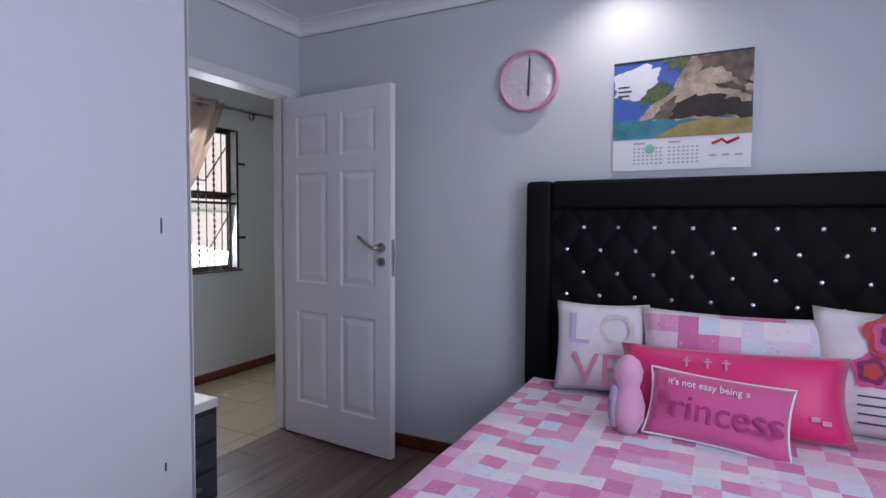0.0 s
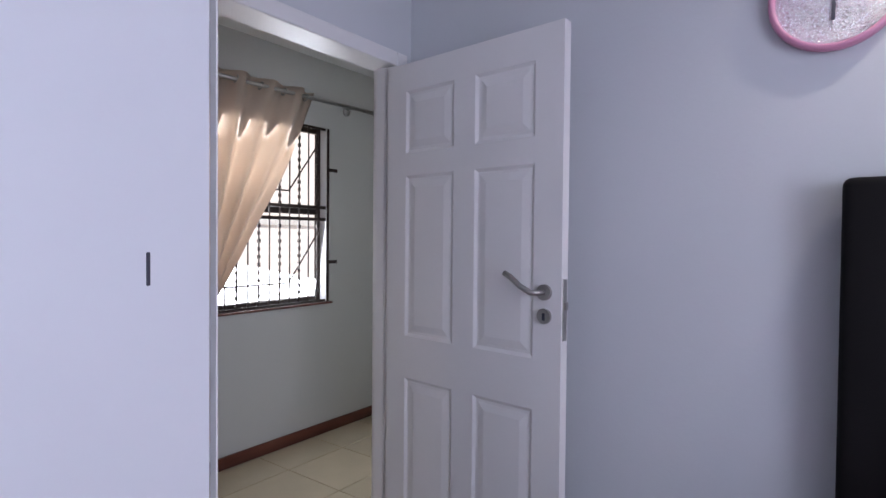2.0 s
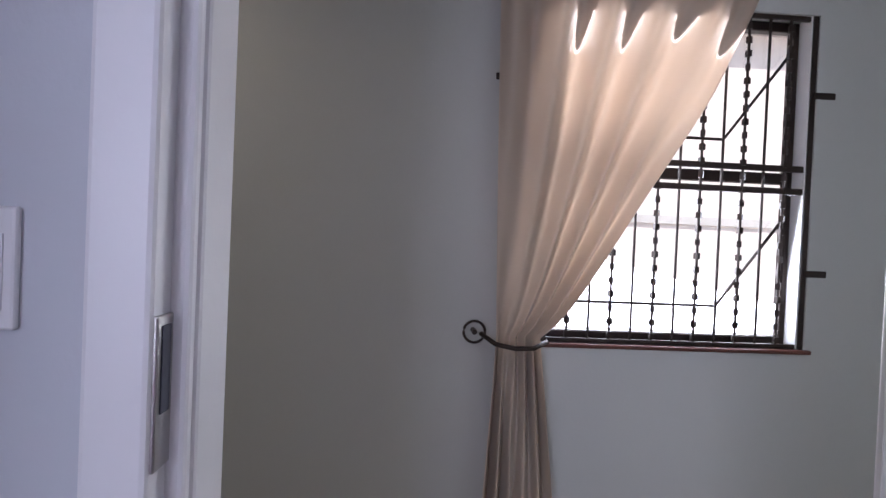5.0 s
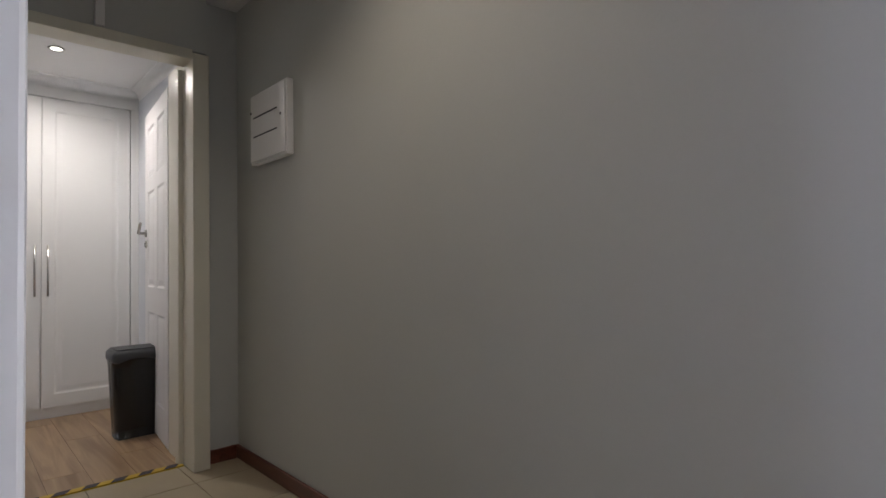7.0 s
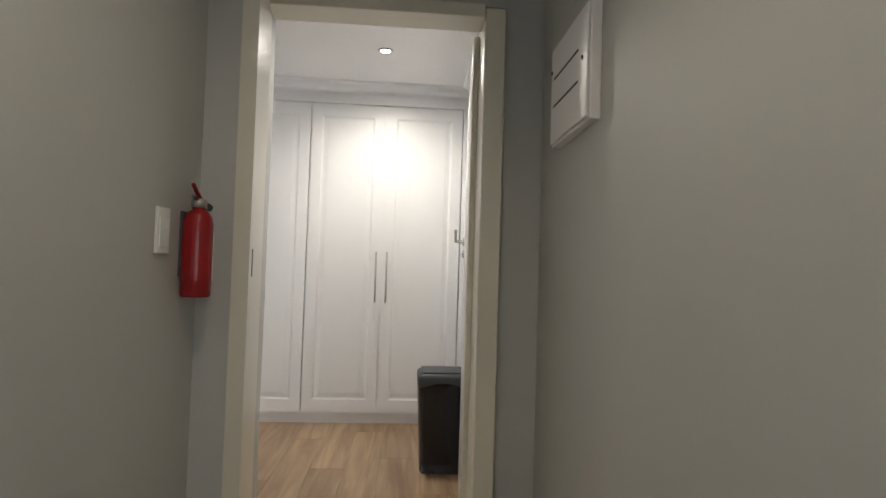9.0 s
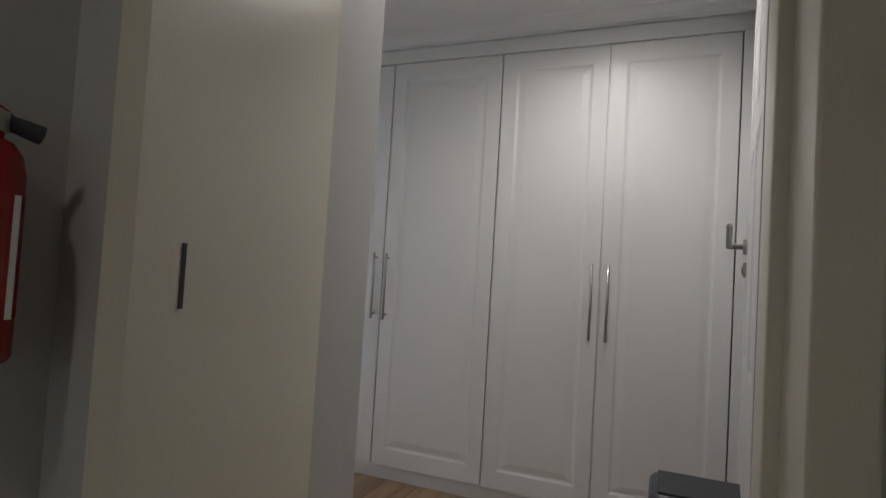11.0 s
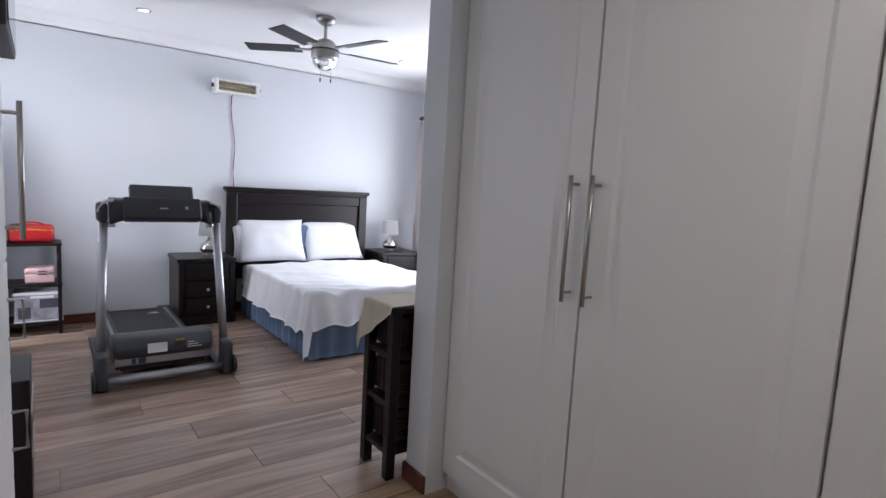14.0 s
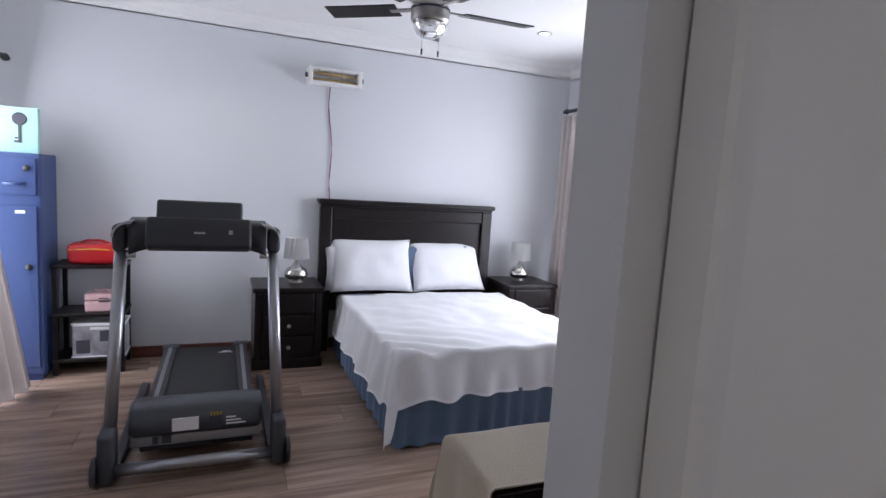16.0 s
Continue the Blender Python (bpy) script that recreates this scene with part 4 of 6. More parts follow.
part("body", lathe([(0.0, 0), (0.04, 0.005), (0.065, 0.05), (0.07, 0.10), (0.055, 0.145), (0.045, 0.165), (0.055, 0.195), (0.06, 0.225), (0.045, 0.26), (0.015, 0.278), (0, 0.28)], (-0.20, 2.10, 0.55), 22, Matrix.Diagonal((0.85, 1, 1, 1))), M_babypink, p, smooth=True)
part("dress_print", lathe([(0.0, 0), (0.03, 0.01), (0.045, 0.05), (0.045, 0.10), (0.03, 0.15), (0, 0.16)], (-0.243, 2.08, 0.565), 14, Matrix.Diagonal((0.5, 0.8, 1, 1))), mat("printed_dress", (0.35, 0.28, 0.40), 0.8, vary=0.6, scale=40), p, "printed face panel", True)

# ---- clock and calendar ----
ck = thing("wall_clock", (-0.79, 2.75, 2.015), "round pink wall clock with a silver glitter dial", "clock")
rx = Matrix.Rotation(radians(90), 4, 'X')
cc = (-0.792, 2.748, 2.017)
part("rim", lathe([(0.0, 0), (0.152, 0.0), (0.157, 0.012), (0.155, 0.03), (0.148, 0.037), (0.140, 0.034), (0.138, 0.014), (0.0, 0.014)], cc, 48, rx), M_lightpink, ck, "pale pink plastic rim", True)
part("dial", lathe([(0.0, 0.014), (0.138, 0.0145), (0.138, 0.017), (0.0, 0.017)], cc, 48, rx), M_glitter, ck, "silver glitter dial")
for a, ln, wd_ in ((88, 0.115, 0.0035), (268, 0.075, 0.0045)):
    m4 = Matrix.Translation((cc[0], cc[1] - 0.020, cc[2])) @ Matrix.Rotation(radians(-a), 4, 'Y')
    part("hand_bar", B((-0.02, -0.001, -wd_, ln, 0.001, wd_), m=m4), M_ink, ck, "thin black pointer")
part("hub", rod((cc[0], cc[1] - 0.017, cc[2]), (cc[0], cc[1] - 0.024, cc[2]), 0.006), M_ink, ck)

cal = thing("wall_calendar", (-0.09, 2.745, 1.55), "wall calendar with a beach cave photograph above two months", "calendar")
CX0, CX1, CZ0, CZ1, CY = -0.378, 0.193, 1.548, 2.045, 2.738
part("backing", B((CX0, CY, CZ0, CX1, CY + 0.008, CZ1)), M_paper, cal)
M_csky = mat("printed_sky", (0.06, 0.13, 0.46), 0.45, vary=0.35, scale=6, bump=0)
M_ccloud = mat("printed_cloud", (0.72, 0.74, 0.80), 0.45, vary=0.15, scale=10, bump=0)
M_crock = mat("printed_rock", (0.40, 0.33, 0.25), 0.45, vary=1.2, scale=16, bump=0, fine=90)
M_cshade = mat("printed_rock_shade", (0.13, 0.10, 0.075), 0.45, vary=1.2, scale=22, bump=0, fine=90)
M_ccave = mat("printed_cave", (0.03, 0.025, 0.018), 0.45, vary=1.0, scale=20, bump=0)
M_cleaf = mat("printed_leaves", (0.10, 0.13, 0.05), 0.45, vary=0.7, scale=60, bump=0)
M_csea = mat("printed_sea", (0.05, 0.22, 0.27), 0.45, vary=0.9, scale=9, bump=0)
M_csand = mat("printed_sand", (0.30, 0.25, 0.08), 0.45, vary=0.9, scale=12, bump=0)


def flat(name, pts, k, material):
    """A printed shape on the photograph, in shares of its width and height."""
    bm = bmesh.new()
    bm.faces.new([bm.verts.new((CX0 + a * (CX1 - CX0), CY - 0.0008 * k, 1.692 + b * (CZ1 - 1.692))) for a, b in pts])
    return part(name, bm, material, cal)


def wavy(pts, amp=0.012, n=5):
    out = []
    for i, (a, b) in enumerate(pts):
        c, d = pts[(i + 1) % len(pts)]
        for k in range(n):
            f = k / n
            e = amp * noise.noise(Vector((a * 9 + f * 3, b * 9, i))) if k else 0
            x, y = a + (c - a) * f + e, b + (d - b) * f + e
            out.append((min(max(x, 0), 1), min(max(y, 0), 1)))
    return out


flat("photo_sky", [(0, 0), (1, 0), (1, 1), (0, 1)], 1, M_csky)
flat("photo_cloud", wavy([(0.0, 0.56), (0.2, 0.50), (0.34, 0.72), (0.36, 0.88), (0.25, 0.97), (0.1, 0.9), (0, 0.85)], 0.05), 2, M_ccloud)
flat("photo_sea", wavy([(0, 0), (1, 0), (1, 0.2), (0.5, 0.24), (0, 0.26)], 0.004), 3, M_csea)
flat("photo_sand", wavy([(0.30, 0.0), (1, 0.0), (1, 0.19), (0.72, 0.22), (0.5, 0.16)], 0.02), 4, M_csand)
flat("photo_rock", wavy([(0.2, 0.24), (0.28, 0.42), (0.42, 0.55), (0.5, 0.78), (0.56, 1.0), (1, 1), (1, 0.2), (0.6, 0.22), (0.35, 0.24)], 0.05), 5, M_crock)
flat("photo_shade", wavy([(0.62, 1.0), (0.66, 0.86), (0.80, 0.80), (0.9, 0.62), (1, 0.58), (1, 1)], 0.07), 5.4, M_cshade)
flat("photo_shade", wavy([(0.30, 0.25), (0.36, 0.40), (0.46, 0.52), (0.50, 0.44), (0.44, 0.25)], 0.05), 5.4, M_cshade)
flat("photo_shade", wavy([(0.70, 0.62), (0.84, 0.56), (1, 0.44), (1, 0.5), (0.86, 0.64)], 0.05), 5.4, M_cshade)
flat("photo_cave", wavy([(0.42, 0.23), (0.48, 0.42), (0.62, 0.52), (0.75, 0.5), (0.86, 0.44), (1, 0.36), (1, 0.19), (0.7, 0.24)], 0.05), 6, M_ccave)
flat("photo_leaves", wavy([(0.2, 0.46), (0.27, 0.64), (0.4, 0.74), (0.46, 0.68), (0.4, 0.52), (0.3, 0.44)], 0.10), 7, M_cleaf)
flat("photo_leaves", wavy([(0.36, 1.0), (0.42, 0.92), (0.5, 0.80), (0.55, 0.92), (0.54, 1.0)], 0.08), 7, M_cleaf)
for k in range(3):
    part("print_line", B((CX0 + 0.02, CY - 0.004, 1.93 - k * 0.02, CX0 + 0.07 + 0.01 * (k % 2), CY - 0.002, 1.938 - k * 0.02)), M_ink, cal)
M_inkpale = mat("pale_print", (0.42, 0.43, 0.50), 0.8, vary=0.1)
M_green = mat("green_highlighter", (0.20, 0.62, 0.42), 0.8, vary=0.1)
for mth, x0 in ((0, -0.285), (1, -0.135)):
    part("month_title", B((x0, CY - 0.002, 1.668, x0 + 0.05, CY, 1.676)), M_inkpale, cal)
    for r in range(5):
        bmn = bmesh.new()
        for c in range(7):
            xx, zz = x0 + c * 0.019, 1.648 - r * 0.017
            bmesh.ops.create_cube(bmn, size=1, matrix=Matrix.Translation((xx + 0.004, CY - 0.001, zz)) @ Matrix.Diagonal((0.009, 0.002, 0.007, 1)))
        part("date_row", bmn, M_inkpale, cal)
part("highlight", lathe([(0.0, 0), (0.022, 0.0), (0.022, 0.0006), (0, 0.0006)], (-0.215, CY - 0.001, 1.645), 12, rx), M_green, cal, "green marker ring")
part("emblem", tube([(0.04, CY - 0.002, 1.655), (0.08, CY - 0.002, 1.672), (0.10, CY - 0.002, 1.655), (0.145, CY - 0.002, 1.675)], 0.007, 6), M_redbag, cal, "red printed emblem")
for k in range(3):
    part("print_line", B((0.03 + 0.05 * k, CY - 0.002, 1.60, 0.06 + 0.05 * k, CY, 1.608)), M_inkpale, cal)
part("binding", rod((CX0, CY - 0.002, CZ1), (CX1, CY - 0.002, CZ1), 0.005, seg=8), M_ink, cal, "black wire binding")
part("hook", rod((-0.09, CY + 0.01, CZ1 + 0.012), (-0.09, CY - 0.012, CZ1 + 0.012), 0.005), M_paper, cal)


def switch(name, label, c, n, w=0.075, h=0.115):
    """Wall switch plate at c, its face along n (an x or y axis)."""
    s = thing(name, c, label, "light switch")
    x, y, z = c
    a = n[0]
    part("plate", B((x, y - w / 2, z - h / 2, x + a * 0.009, y + w / 2, z + h / 2), bevel=0.003), M_door, s)
    part("insert", B((x + a * 0.009, y - w * 0.36, z - h * 0.34, x + a * 0.011, y + w * 0.36, z + h * 0.28)), M_paper, s)
    part("rocker", B((x + a * 0.011, y - 0.009, z - 0.009, x + a * 0.015, y + 0.009, z + 0.009), bevel=0.002, seg=1), M_melamine, s)
    return s


switch("light_switch", "white two-part light switch beside the bedroom door", (-2.30, 1.64, 1.19), (1, 0))
switch("light_switch", "tall white light switch beside the fire extinguisher", (-2.385, 0.03, 1.225), (-1, 0), 0.075, 0.125)

# ---- corridor things ----
ex = thing("fire_extinguisher", (-2.46, -0.10, 1.04), "small red fire extinguisher hung on the corridor wall", "fire extinguisher")
ec = (-2.43, -0.112, 1.04)
part("cylinder", lathe([(0.0, 0), (0.038, 0.0), (0.042, 0.006), (0.042, 0.215), (0.037, 0.237), (0.028, 0.25), (0.018, 0.255), (0.018, 0.27), (0, 0.27)], ec, 28), M_red, ex, "red enamelled cylinder", True)
part("label", lathe([(0.0423, 0.05), (0.0426, 0.05), (0.0426, 0.19), (0.0423, 0.19)], ec, 28), M_red, ex)
part("label_strip", B((ec[0] - 0.040, ec[1] - 0.0215, ec[2] + 0.05, ec[0] - 0.0372, ec[1] - 0.0145, ec[2] + 0.19)), M_paper, ex, "white printed label")
part("collar", lathe([(0.0, 0.262), (0.022, 0.262), (0.022, 0.285), (0.012, 0.29), (0, 0.29)], ec, 18), M_chrome, ex, "brass and steel valve", True)
part("lever", tube([(ec[0], ec[1] - 0.02, ec[2] + 0.285), (ec[0], ec[1] + 0.02, ec[2] + 0.305), (ec[0], ec[1] + 0.05, ec[2] + 0.325)], 0.006, 8), M_red, ex, "red squeeze lever")
part("lever", tube([(ec[0], ec[1] - 0.025, ec[2] + 0.282), (ec[0], ec[1] + 0.045, ec[2] + 0.29)], 0.006, 8), M_ink, ex)
part("nozzle", rod((ec[0], ec[1] - 0.015, ec[2] + 0.278), (ec[0] - 0.01, ec[1] - 0.055, ec[2] + 0.268), 0.009, 0.012), M_ink, ex)
part("bracket", B((-2.392, ec[1] - 0.02, ec[2] + 0.06, -2.384, ec[1] + 0.02, ec[2] + 0.25)), M_ink, ex, "black wall bracket")

fb = thing("distribution_board", (-3.59, -0.22, 1.6), "white metal electrical distribution board on the corridor wall", "fuse box")
part("box", B((-3.6, -0.42, 1.60, -3.565, -0.01, 1.965), bevel=0.004), M_door, fb)
cv = part("cover", B((-3.565, -0.41, 1.61, -3.557, -0.02, 1.955), bevel=0.003), M_door, fb)
part("slot", B((-3.5575, -0.37, 1.835, -3.5555, -0.10, 1.842)), M_ink, cv)
part("slot", B((-3.5575, -0.37, 1.735, -3.5555, -0.10, 1.742)), M_ink, cv)
for yy, zz in ((-0.40, 1.87), (-0.06, 1.80)):
    part("screw", rod((-3.558, yy, zz), (-3.554, yy, zz), 0.006), M_ink, cv)
tr = thing("cable_trunking", (-2.9, -0.63, 2.23), "short white cable trunking above the door frame", "cable trunking")
part("channel", B((-2.93, -0.637, 2.226, -2.89, -0.60, 2.52), bevel=0.003), M_door, tr)

bn = thing("pedal_bin", (-3.28, -1.60, 0), "tall black plastic waste bin with a grey flip lid", "bin")


def binbody(u, v):
    a = u * 2 * math.pi
    w, d = 0.12 + 0.025 * v, 0.10 + 0.02 * v
    k = 4.0
    c, s = math.cos(a), math.sin(a)
    r = 1 / ((abs(c) ** k + abs(s) ** k) ** (1 / k))
    return (-3.28 + w * r * c, -1.60 + d * r * s, 0.004 + v * 0.50)


part("body", sheet(binbody, 48, 8, 0.003), mat("gloss_black_plastic", (0.012, 0.012, 0.014), 0.2, vary=0.1), bn, smooth=True)
part("base", B((-3.39, -1.69, 0.0, -3.17, -1.51, 0.012), bevel=0.005), M_plastic, bn)
part("lid", B((-3.425, -1.72, 0.475, -3.135, -1.48, 0.555), bevel=0.028, seg=4), M_plastic2, bn, "grey flip lid", True)
part("lid_flap", B((-3.40, -1.70, 0.555, -3.16, -1.50, 0.562), bevel=0.003), M_plastic, bn)

tape = thing("floor_tape", (-2.9, -0.66, 0.003), "black and yellow hazard tape across the threshold", "tape", kind="structure")
part("strip", B((-3.33, -0.81, 0.0, -2.47, -0.765, 0.0075)), M_yellow, tape)
for k in range(7):
    x = -3.32 + k * 0.122
    part("stripe", prism([(x, -0.8105), (x + 0.06, -0.8105), (x + 0.09, -0.7645), (x + 0.03, -0.7645)], [0.0072] * 4, [0.009] * 4), M_ink, tape)


# ---- downlights ----
def downlight(x, y, z):
    d = thing("downlight", (x, y, z), "recessed round downlight with a steel rim, lit", "downlight", "recessed downlights")
    part("rim", lathe([(0.032, 0), (0.046, -0.001), (0.046, -0.005), (0.034, -0.008), (0.032, -0.004)], (x, y, z), 28), M_chrome, d, "steel rim", True)
    part("bulb", lathe([(0, -0.001), (0.032, -0.001), (0.03, -0.004), (0, -0.006)], (x, y, z), 24), M_bulb, d, "glowing bulb")
    return d


downlight(-2.88, -1.78, H2)
downlight(1.56, -1.77, H3)
downlight(1.44, -3.74, H3)
downlight(-0.33, 2.5, H1)
downlight(-2.95, 1.0, H1)
downlight(-0.2, -2.2, H3)

# ---- large bedroom ----
YH0, YH1 = -3.80, -2.465
mb = thing("double_bed", (1.4, -3.13, 0), "double bed with crumpled white linen and a dusty blue valance", "bed")
part("base", B((0.62, YH0 + 0.02, 0.04, 2.13, YH1 - 0.14, 0.22), bevel=0.015), M_blue, mb, "upholstered base")
part("mattress", B((0.60, YH0 + 0.02, 0.22, 2.13, YH1 - 0.13, 0.42), bevel=0.04, seg=3), M_linen, mb)
BX0, BY0, BY1 = 0.585, YH0 + 0.0, -2.60


def valance(u, v):
    L1, L2 = 1.5, BY1 - BY0
    s = u * (L1 + L2)
    ripple = 0.012 * math.sin(s * 62 + math.sin(s * 9) * 2) * (1 - v * 0.6)
    z = 0.012 + v * 0.24
    if s < L1:
        return (BX0 + L1 - s, BY1 + 0.012 + ripple, z)
    return (BX0 - 0.012 - ripple, BY1 - (s - L1), z)


part("valance", sheet(valance, 420, 6, 0.002), M_blue, mb, "gathered dusty blue valance", True)


def duvet(u, v):
    """u from the foot to the pillows, v across."""
    x, y = 0.455 + u * 1.435, -4.05 + v * 1.63
    z = 0.445 + 0.018 * math.sin(math.pi * v)
    drop = 0.0
    if x < 0.60:
        drop = (0.60 - x) * 1.55
        x = 0.585 - (0.60 - x) * 0.25
    side = 0.0
    if y > BY1:
        side = (y - BY1) * 1.45
        y = BY1 + 0.012 + (y - BY1) * 0.22
    if y < BY0:
        side = (BY0 - y) * 1.45
        y = BY0 - 0.012 - (BY0 - y) * 0.22
    d = max(drop, side) + 0.75 * min(drop, side)
    f = 0.016 * noise.noise(Vector((x * 3.2, y * 3.2, 2))) + 0.010 * noise.noise(Vector((x * 8, y * 8, 7)))
    fold = min(d * 5, 1) * 0.017 * (math.sin((x + y) * 17 + 4 * noise.noise(Vector((x * 4, y * 4, 0)))) + 0.4 * math.sin((x - y) * 41))
    near = math.exp(-((x - 0.6) ** 2 + (y - BY1) ** 2) / 0.10)
    crease = near * 0.022 * math.sin((x - 0.6) * 40 - (y - BY1) * 26)
    return (x - (fold if drop > side else 0) * 0.9, y + (fold if side >= drop else 0) * 0.9, z - d + f + crease)


part("duvet", sheet(duvet, 110, 120, 0.006), M_linen, mb, "crumpled white cotton duvet", True)
hd = thing("wooden_headboard", (2.15, -3.13, 0.3), "dark espresso wooden headboard with a framed panel and moulded top", "headboard")
part("panel", B((2.13, YH0 + 0.03, 0.30, 2.185, YH1 - 0.03, 1.06)), M_espresso, hd)
part("top_moulding", B((2.085, YH0 - 0.015, 1.065, 2.19, YH1 + 0.015, 1.095), (2.10, YH0, 1.045, 2.19, YH1, 1.067), bevel=0.006), M_espresso, hd)
for b6 in ((2.105, YH0, 0.0, 2.16, YH0 + 0.085, 1.045), (2.105, YH1 - 0.085, 0.0, 2.16, YH1, 1.045), (2.105, YH0 + 0.085, 0.955, 2.16, YH1 - 0.085, 1.045), (2.105, YH0 + 0.085, 0.30, 2.16, YH1 - 0.085, 0.50)):
    part("rail", B(b6, bevel=0.008), M_espresso, hd)
for k, (yc, w, lean) in enumerate(((-2.83, 0.60, 24), (-3.43, 0.60, 30))):
    ms = Matrix.Translation((1.98, yc, 0.455)) @ Matrix.Rotation(radians(-90 + (4 if k else -3)), 4, 'Z') @ Matrix.Rotation(radians(-lean), 4, 'X')
    p = thing("pillow", (1.98, yc, 0.455), "plump white cotton pillow against the headboard", "pillow", "bed pillows")
    part("cover", cushion(w, 0.40, 0.17, ms, 18, seed=20 + k, wrinkle=0.016), M_linen, p, smooth=True)
    ms2 = Matrix.Translation((2.055, yc + (0.04 if k == 0 else 0.12), 0.455)) @ Matrix.Rotation(radians(-90), 4, 'Z') @ Matrix.Rotation(radians(-10), 4, 'X')
    p = thing("back_pillow", (2.04, yc, 0.455), "pale blue pillow tucked behind the white one", "pillow", "bed pillows")
    part("cover", cushion(w - 0.02, 0.33, 0.08, ms2, 12, seed=30 + k), M_linen if k == 0 else M_blue, p, smooth=True)


def nightstand(y0, y1):
    n = thing("nightstand", (1.98, (y0 + y1) / 2, 0), "dark espresso nightstand with two drawers", "nightstand", "nightstands")
    x0 = 1.80
    part("top", B((x0 - 0.015, y0 - 0.012, 0.50, 2.18, y1 + 0.012, 0.53), bevel=0.006), M_espresso, n)
    part("body", B((x0, y0, 0.06, 2.18, y1, 0.50), bevel=0.003), M_espresso, n)
    part("plinth", B((x0 - 0.012, y0 - 0.01, 0.0, 2.18, y1 + 0.01, 0.065), bevel=0.006), M_espresso, n)
    for yy in (y0 + 0.012, y1 - 0.012):
        part("pilaster", B((x0 - 0.012, yy - 0.03 if yy > y0 + 0.1 else yy - 0.012, 0.07, x0, yy + 0.012 if yy > y0 + 0.1 else yy + 0.03, 0.49), bevel=0.003, seg=1), M_espresso, n)
    for z0, z1 in ((0.08, 0.21), (0.22, 0.35), (0.36, 0.49)):
        d = part("drawer", B((x0 - 0.016, y0 + 0.05, z0, x0, y1 - 0.05, z1), bevel=0.006), M_espresso, n)
        if z0 < 0.3:
            part("knob", lathe([(0, 0), (0.006, 0), (0.006, 0.012), (0.013, 0.016), (0.010, 0.026), (0, 0.028)], (x0 - 0.016, (y0 + y1) / 2, (z0 + z1) / 2), 14, Matrix.Rotation(radians(-90), 4, 'Y')), M_chrome, d, "antique metal knob", True)
    return n


nightstand(-2.445, -2.03)
nightstand(-4.24, -3.83)


def table_lamp(x, y, z):
    l = thing("table_lamp", (x, y, z), "table lamp with a silver mercury-glass base and white drum shade", "lamp", "bedside lamps")
    part("foot", lathe([(0, 0), (0.045, 0), (0.045, 0.008), (0.03, 0.012), (0, 0.012)], (x, y, z), 24), M_chrome, l, smooth=True)
    part("base", lathe([(0, 0.01), (0.035, 0.012), (0.07, 0.035), (0.078, 0.06), (0.065, 0.09), (0.03, 0.115), (0.016, 0.135), (0.014, 0.15), (0, 0.15)], (x, y, z), 28), M_mercury, l, "crackled mercury-glass gourd", True)
    part("neck", rod((x, y, z + 0.145), (x, y, z + 0.19), 0.008), M_chrome, l)
    bm = bmesh.new()
    k = 32
    r0, r1, h0, h1 = 0.085, 0.072, 0.165, 0.30
    lo = [bm.verts.new((x + r0 * math.cos(2 * math.pi * i / k), y + r0 * math.sin(2 * math.pi * i / k), z + h0)) for i in range(k)]
    hi = [bm.verts.new((x + r1 * math.cos(2 * math.pi * i / k), y + r1 * math.sin(2 * math.pi * i / k), z + h1)) for i in range(k)]
    for i in range(k):
        bm.faces.new((lo[i], lo[(i + 1) % k], hi[(i + 1) % k], hi[i]))
    bmesh.ops.solidify(bm, geom=bm.faces[:], thickness=0.002)
    part("shade", bm, M_shade, l, "white fabric drum shade", True)


table_lamp(2.0, -2.30, 0.53)
table_lamp(2.0, -4.02, 0.53)

# heater with its cable
ht = thing("wall_heater", (2.19, -2.528, 1.9), "white bar heater with amber tubes high on the wall", "heater")
part("housing", B((2.09, -2.698, 1.865, 2.195, -2.363, 1.885), (2.09, -2.698, 1.955, 2.195, -2.363, 1.975), (2.17, -2.698, 1.885, 2.195, -2.363, 1.955), bevel=0.004), M_white, ht)
for y in (-2.705, -2.370):
    part("end_cap", B((2.085, y - 0.012, 1.862, 2.197, y + 0.018, 1.978), bevel=0.008), M_white, ht, "white end cap")
for y in (-2.718, -2.348):
    part("swivel_knob", rod((2.13, y - 0.012, 1.92), (2.13, y + 0.012, 1.92), 0.016), M_ink, ht, "black swivel knob", True)
for z in (1.90, 1.94):
    part("tube", rod((2.14, -2.688, z), (2.14, -2.378, z), 0.009), M_amber, ht, "amber quartz tube", True)
for k in range(4):
    y = -2.648 + k * 0.075
    part("guard_wire", rod((2.09, y, 1.88), (2.09, y, 1.962), 0.0025, seg=6), M_chrome, ht)
part("guard_wire", rod((2.09, -2.688, 1.92), (2.09, -2.378, 1.92), 0.0025, seg=6), M_chrome, ht)
wire = thing("heater_cable", (2.195, -2.49, 1.5), "thin dark cable hanging from the wall heater", "cable")
part("cord", tube([(2.19, -2.515 + 0.010 * math.sin(k * 0.9) - 0.003 * k, 1.865 - k * 0.078) for k in range(12)], 0.004, 6), M_plum, wire, smooth=True)
sk = thing("wall_socket", (2.195, -1.72, 0.8), "small white socket on the wall", "socket")
part("plate", B((2.188, -1.75, 0.76, 2.199, -1.70, 0.83), bevel=0.003), M_white, sk)

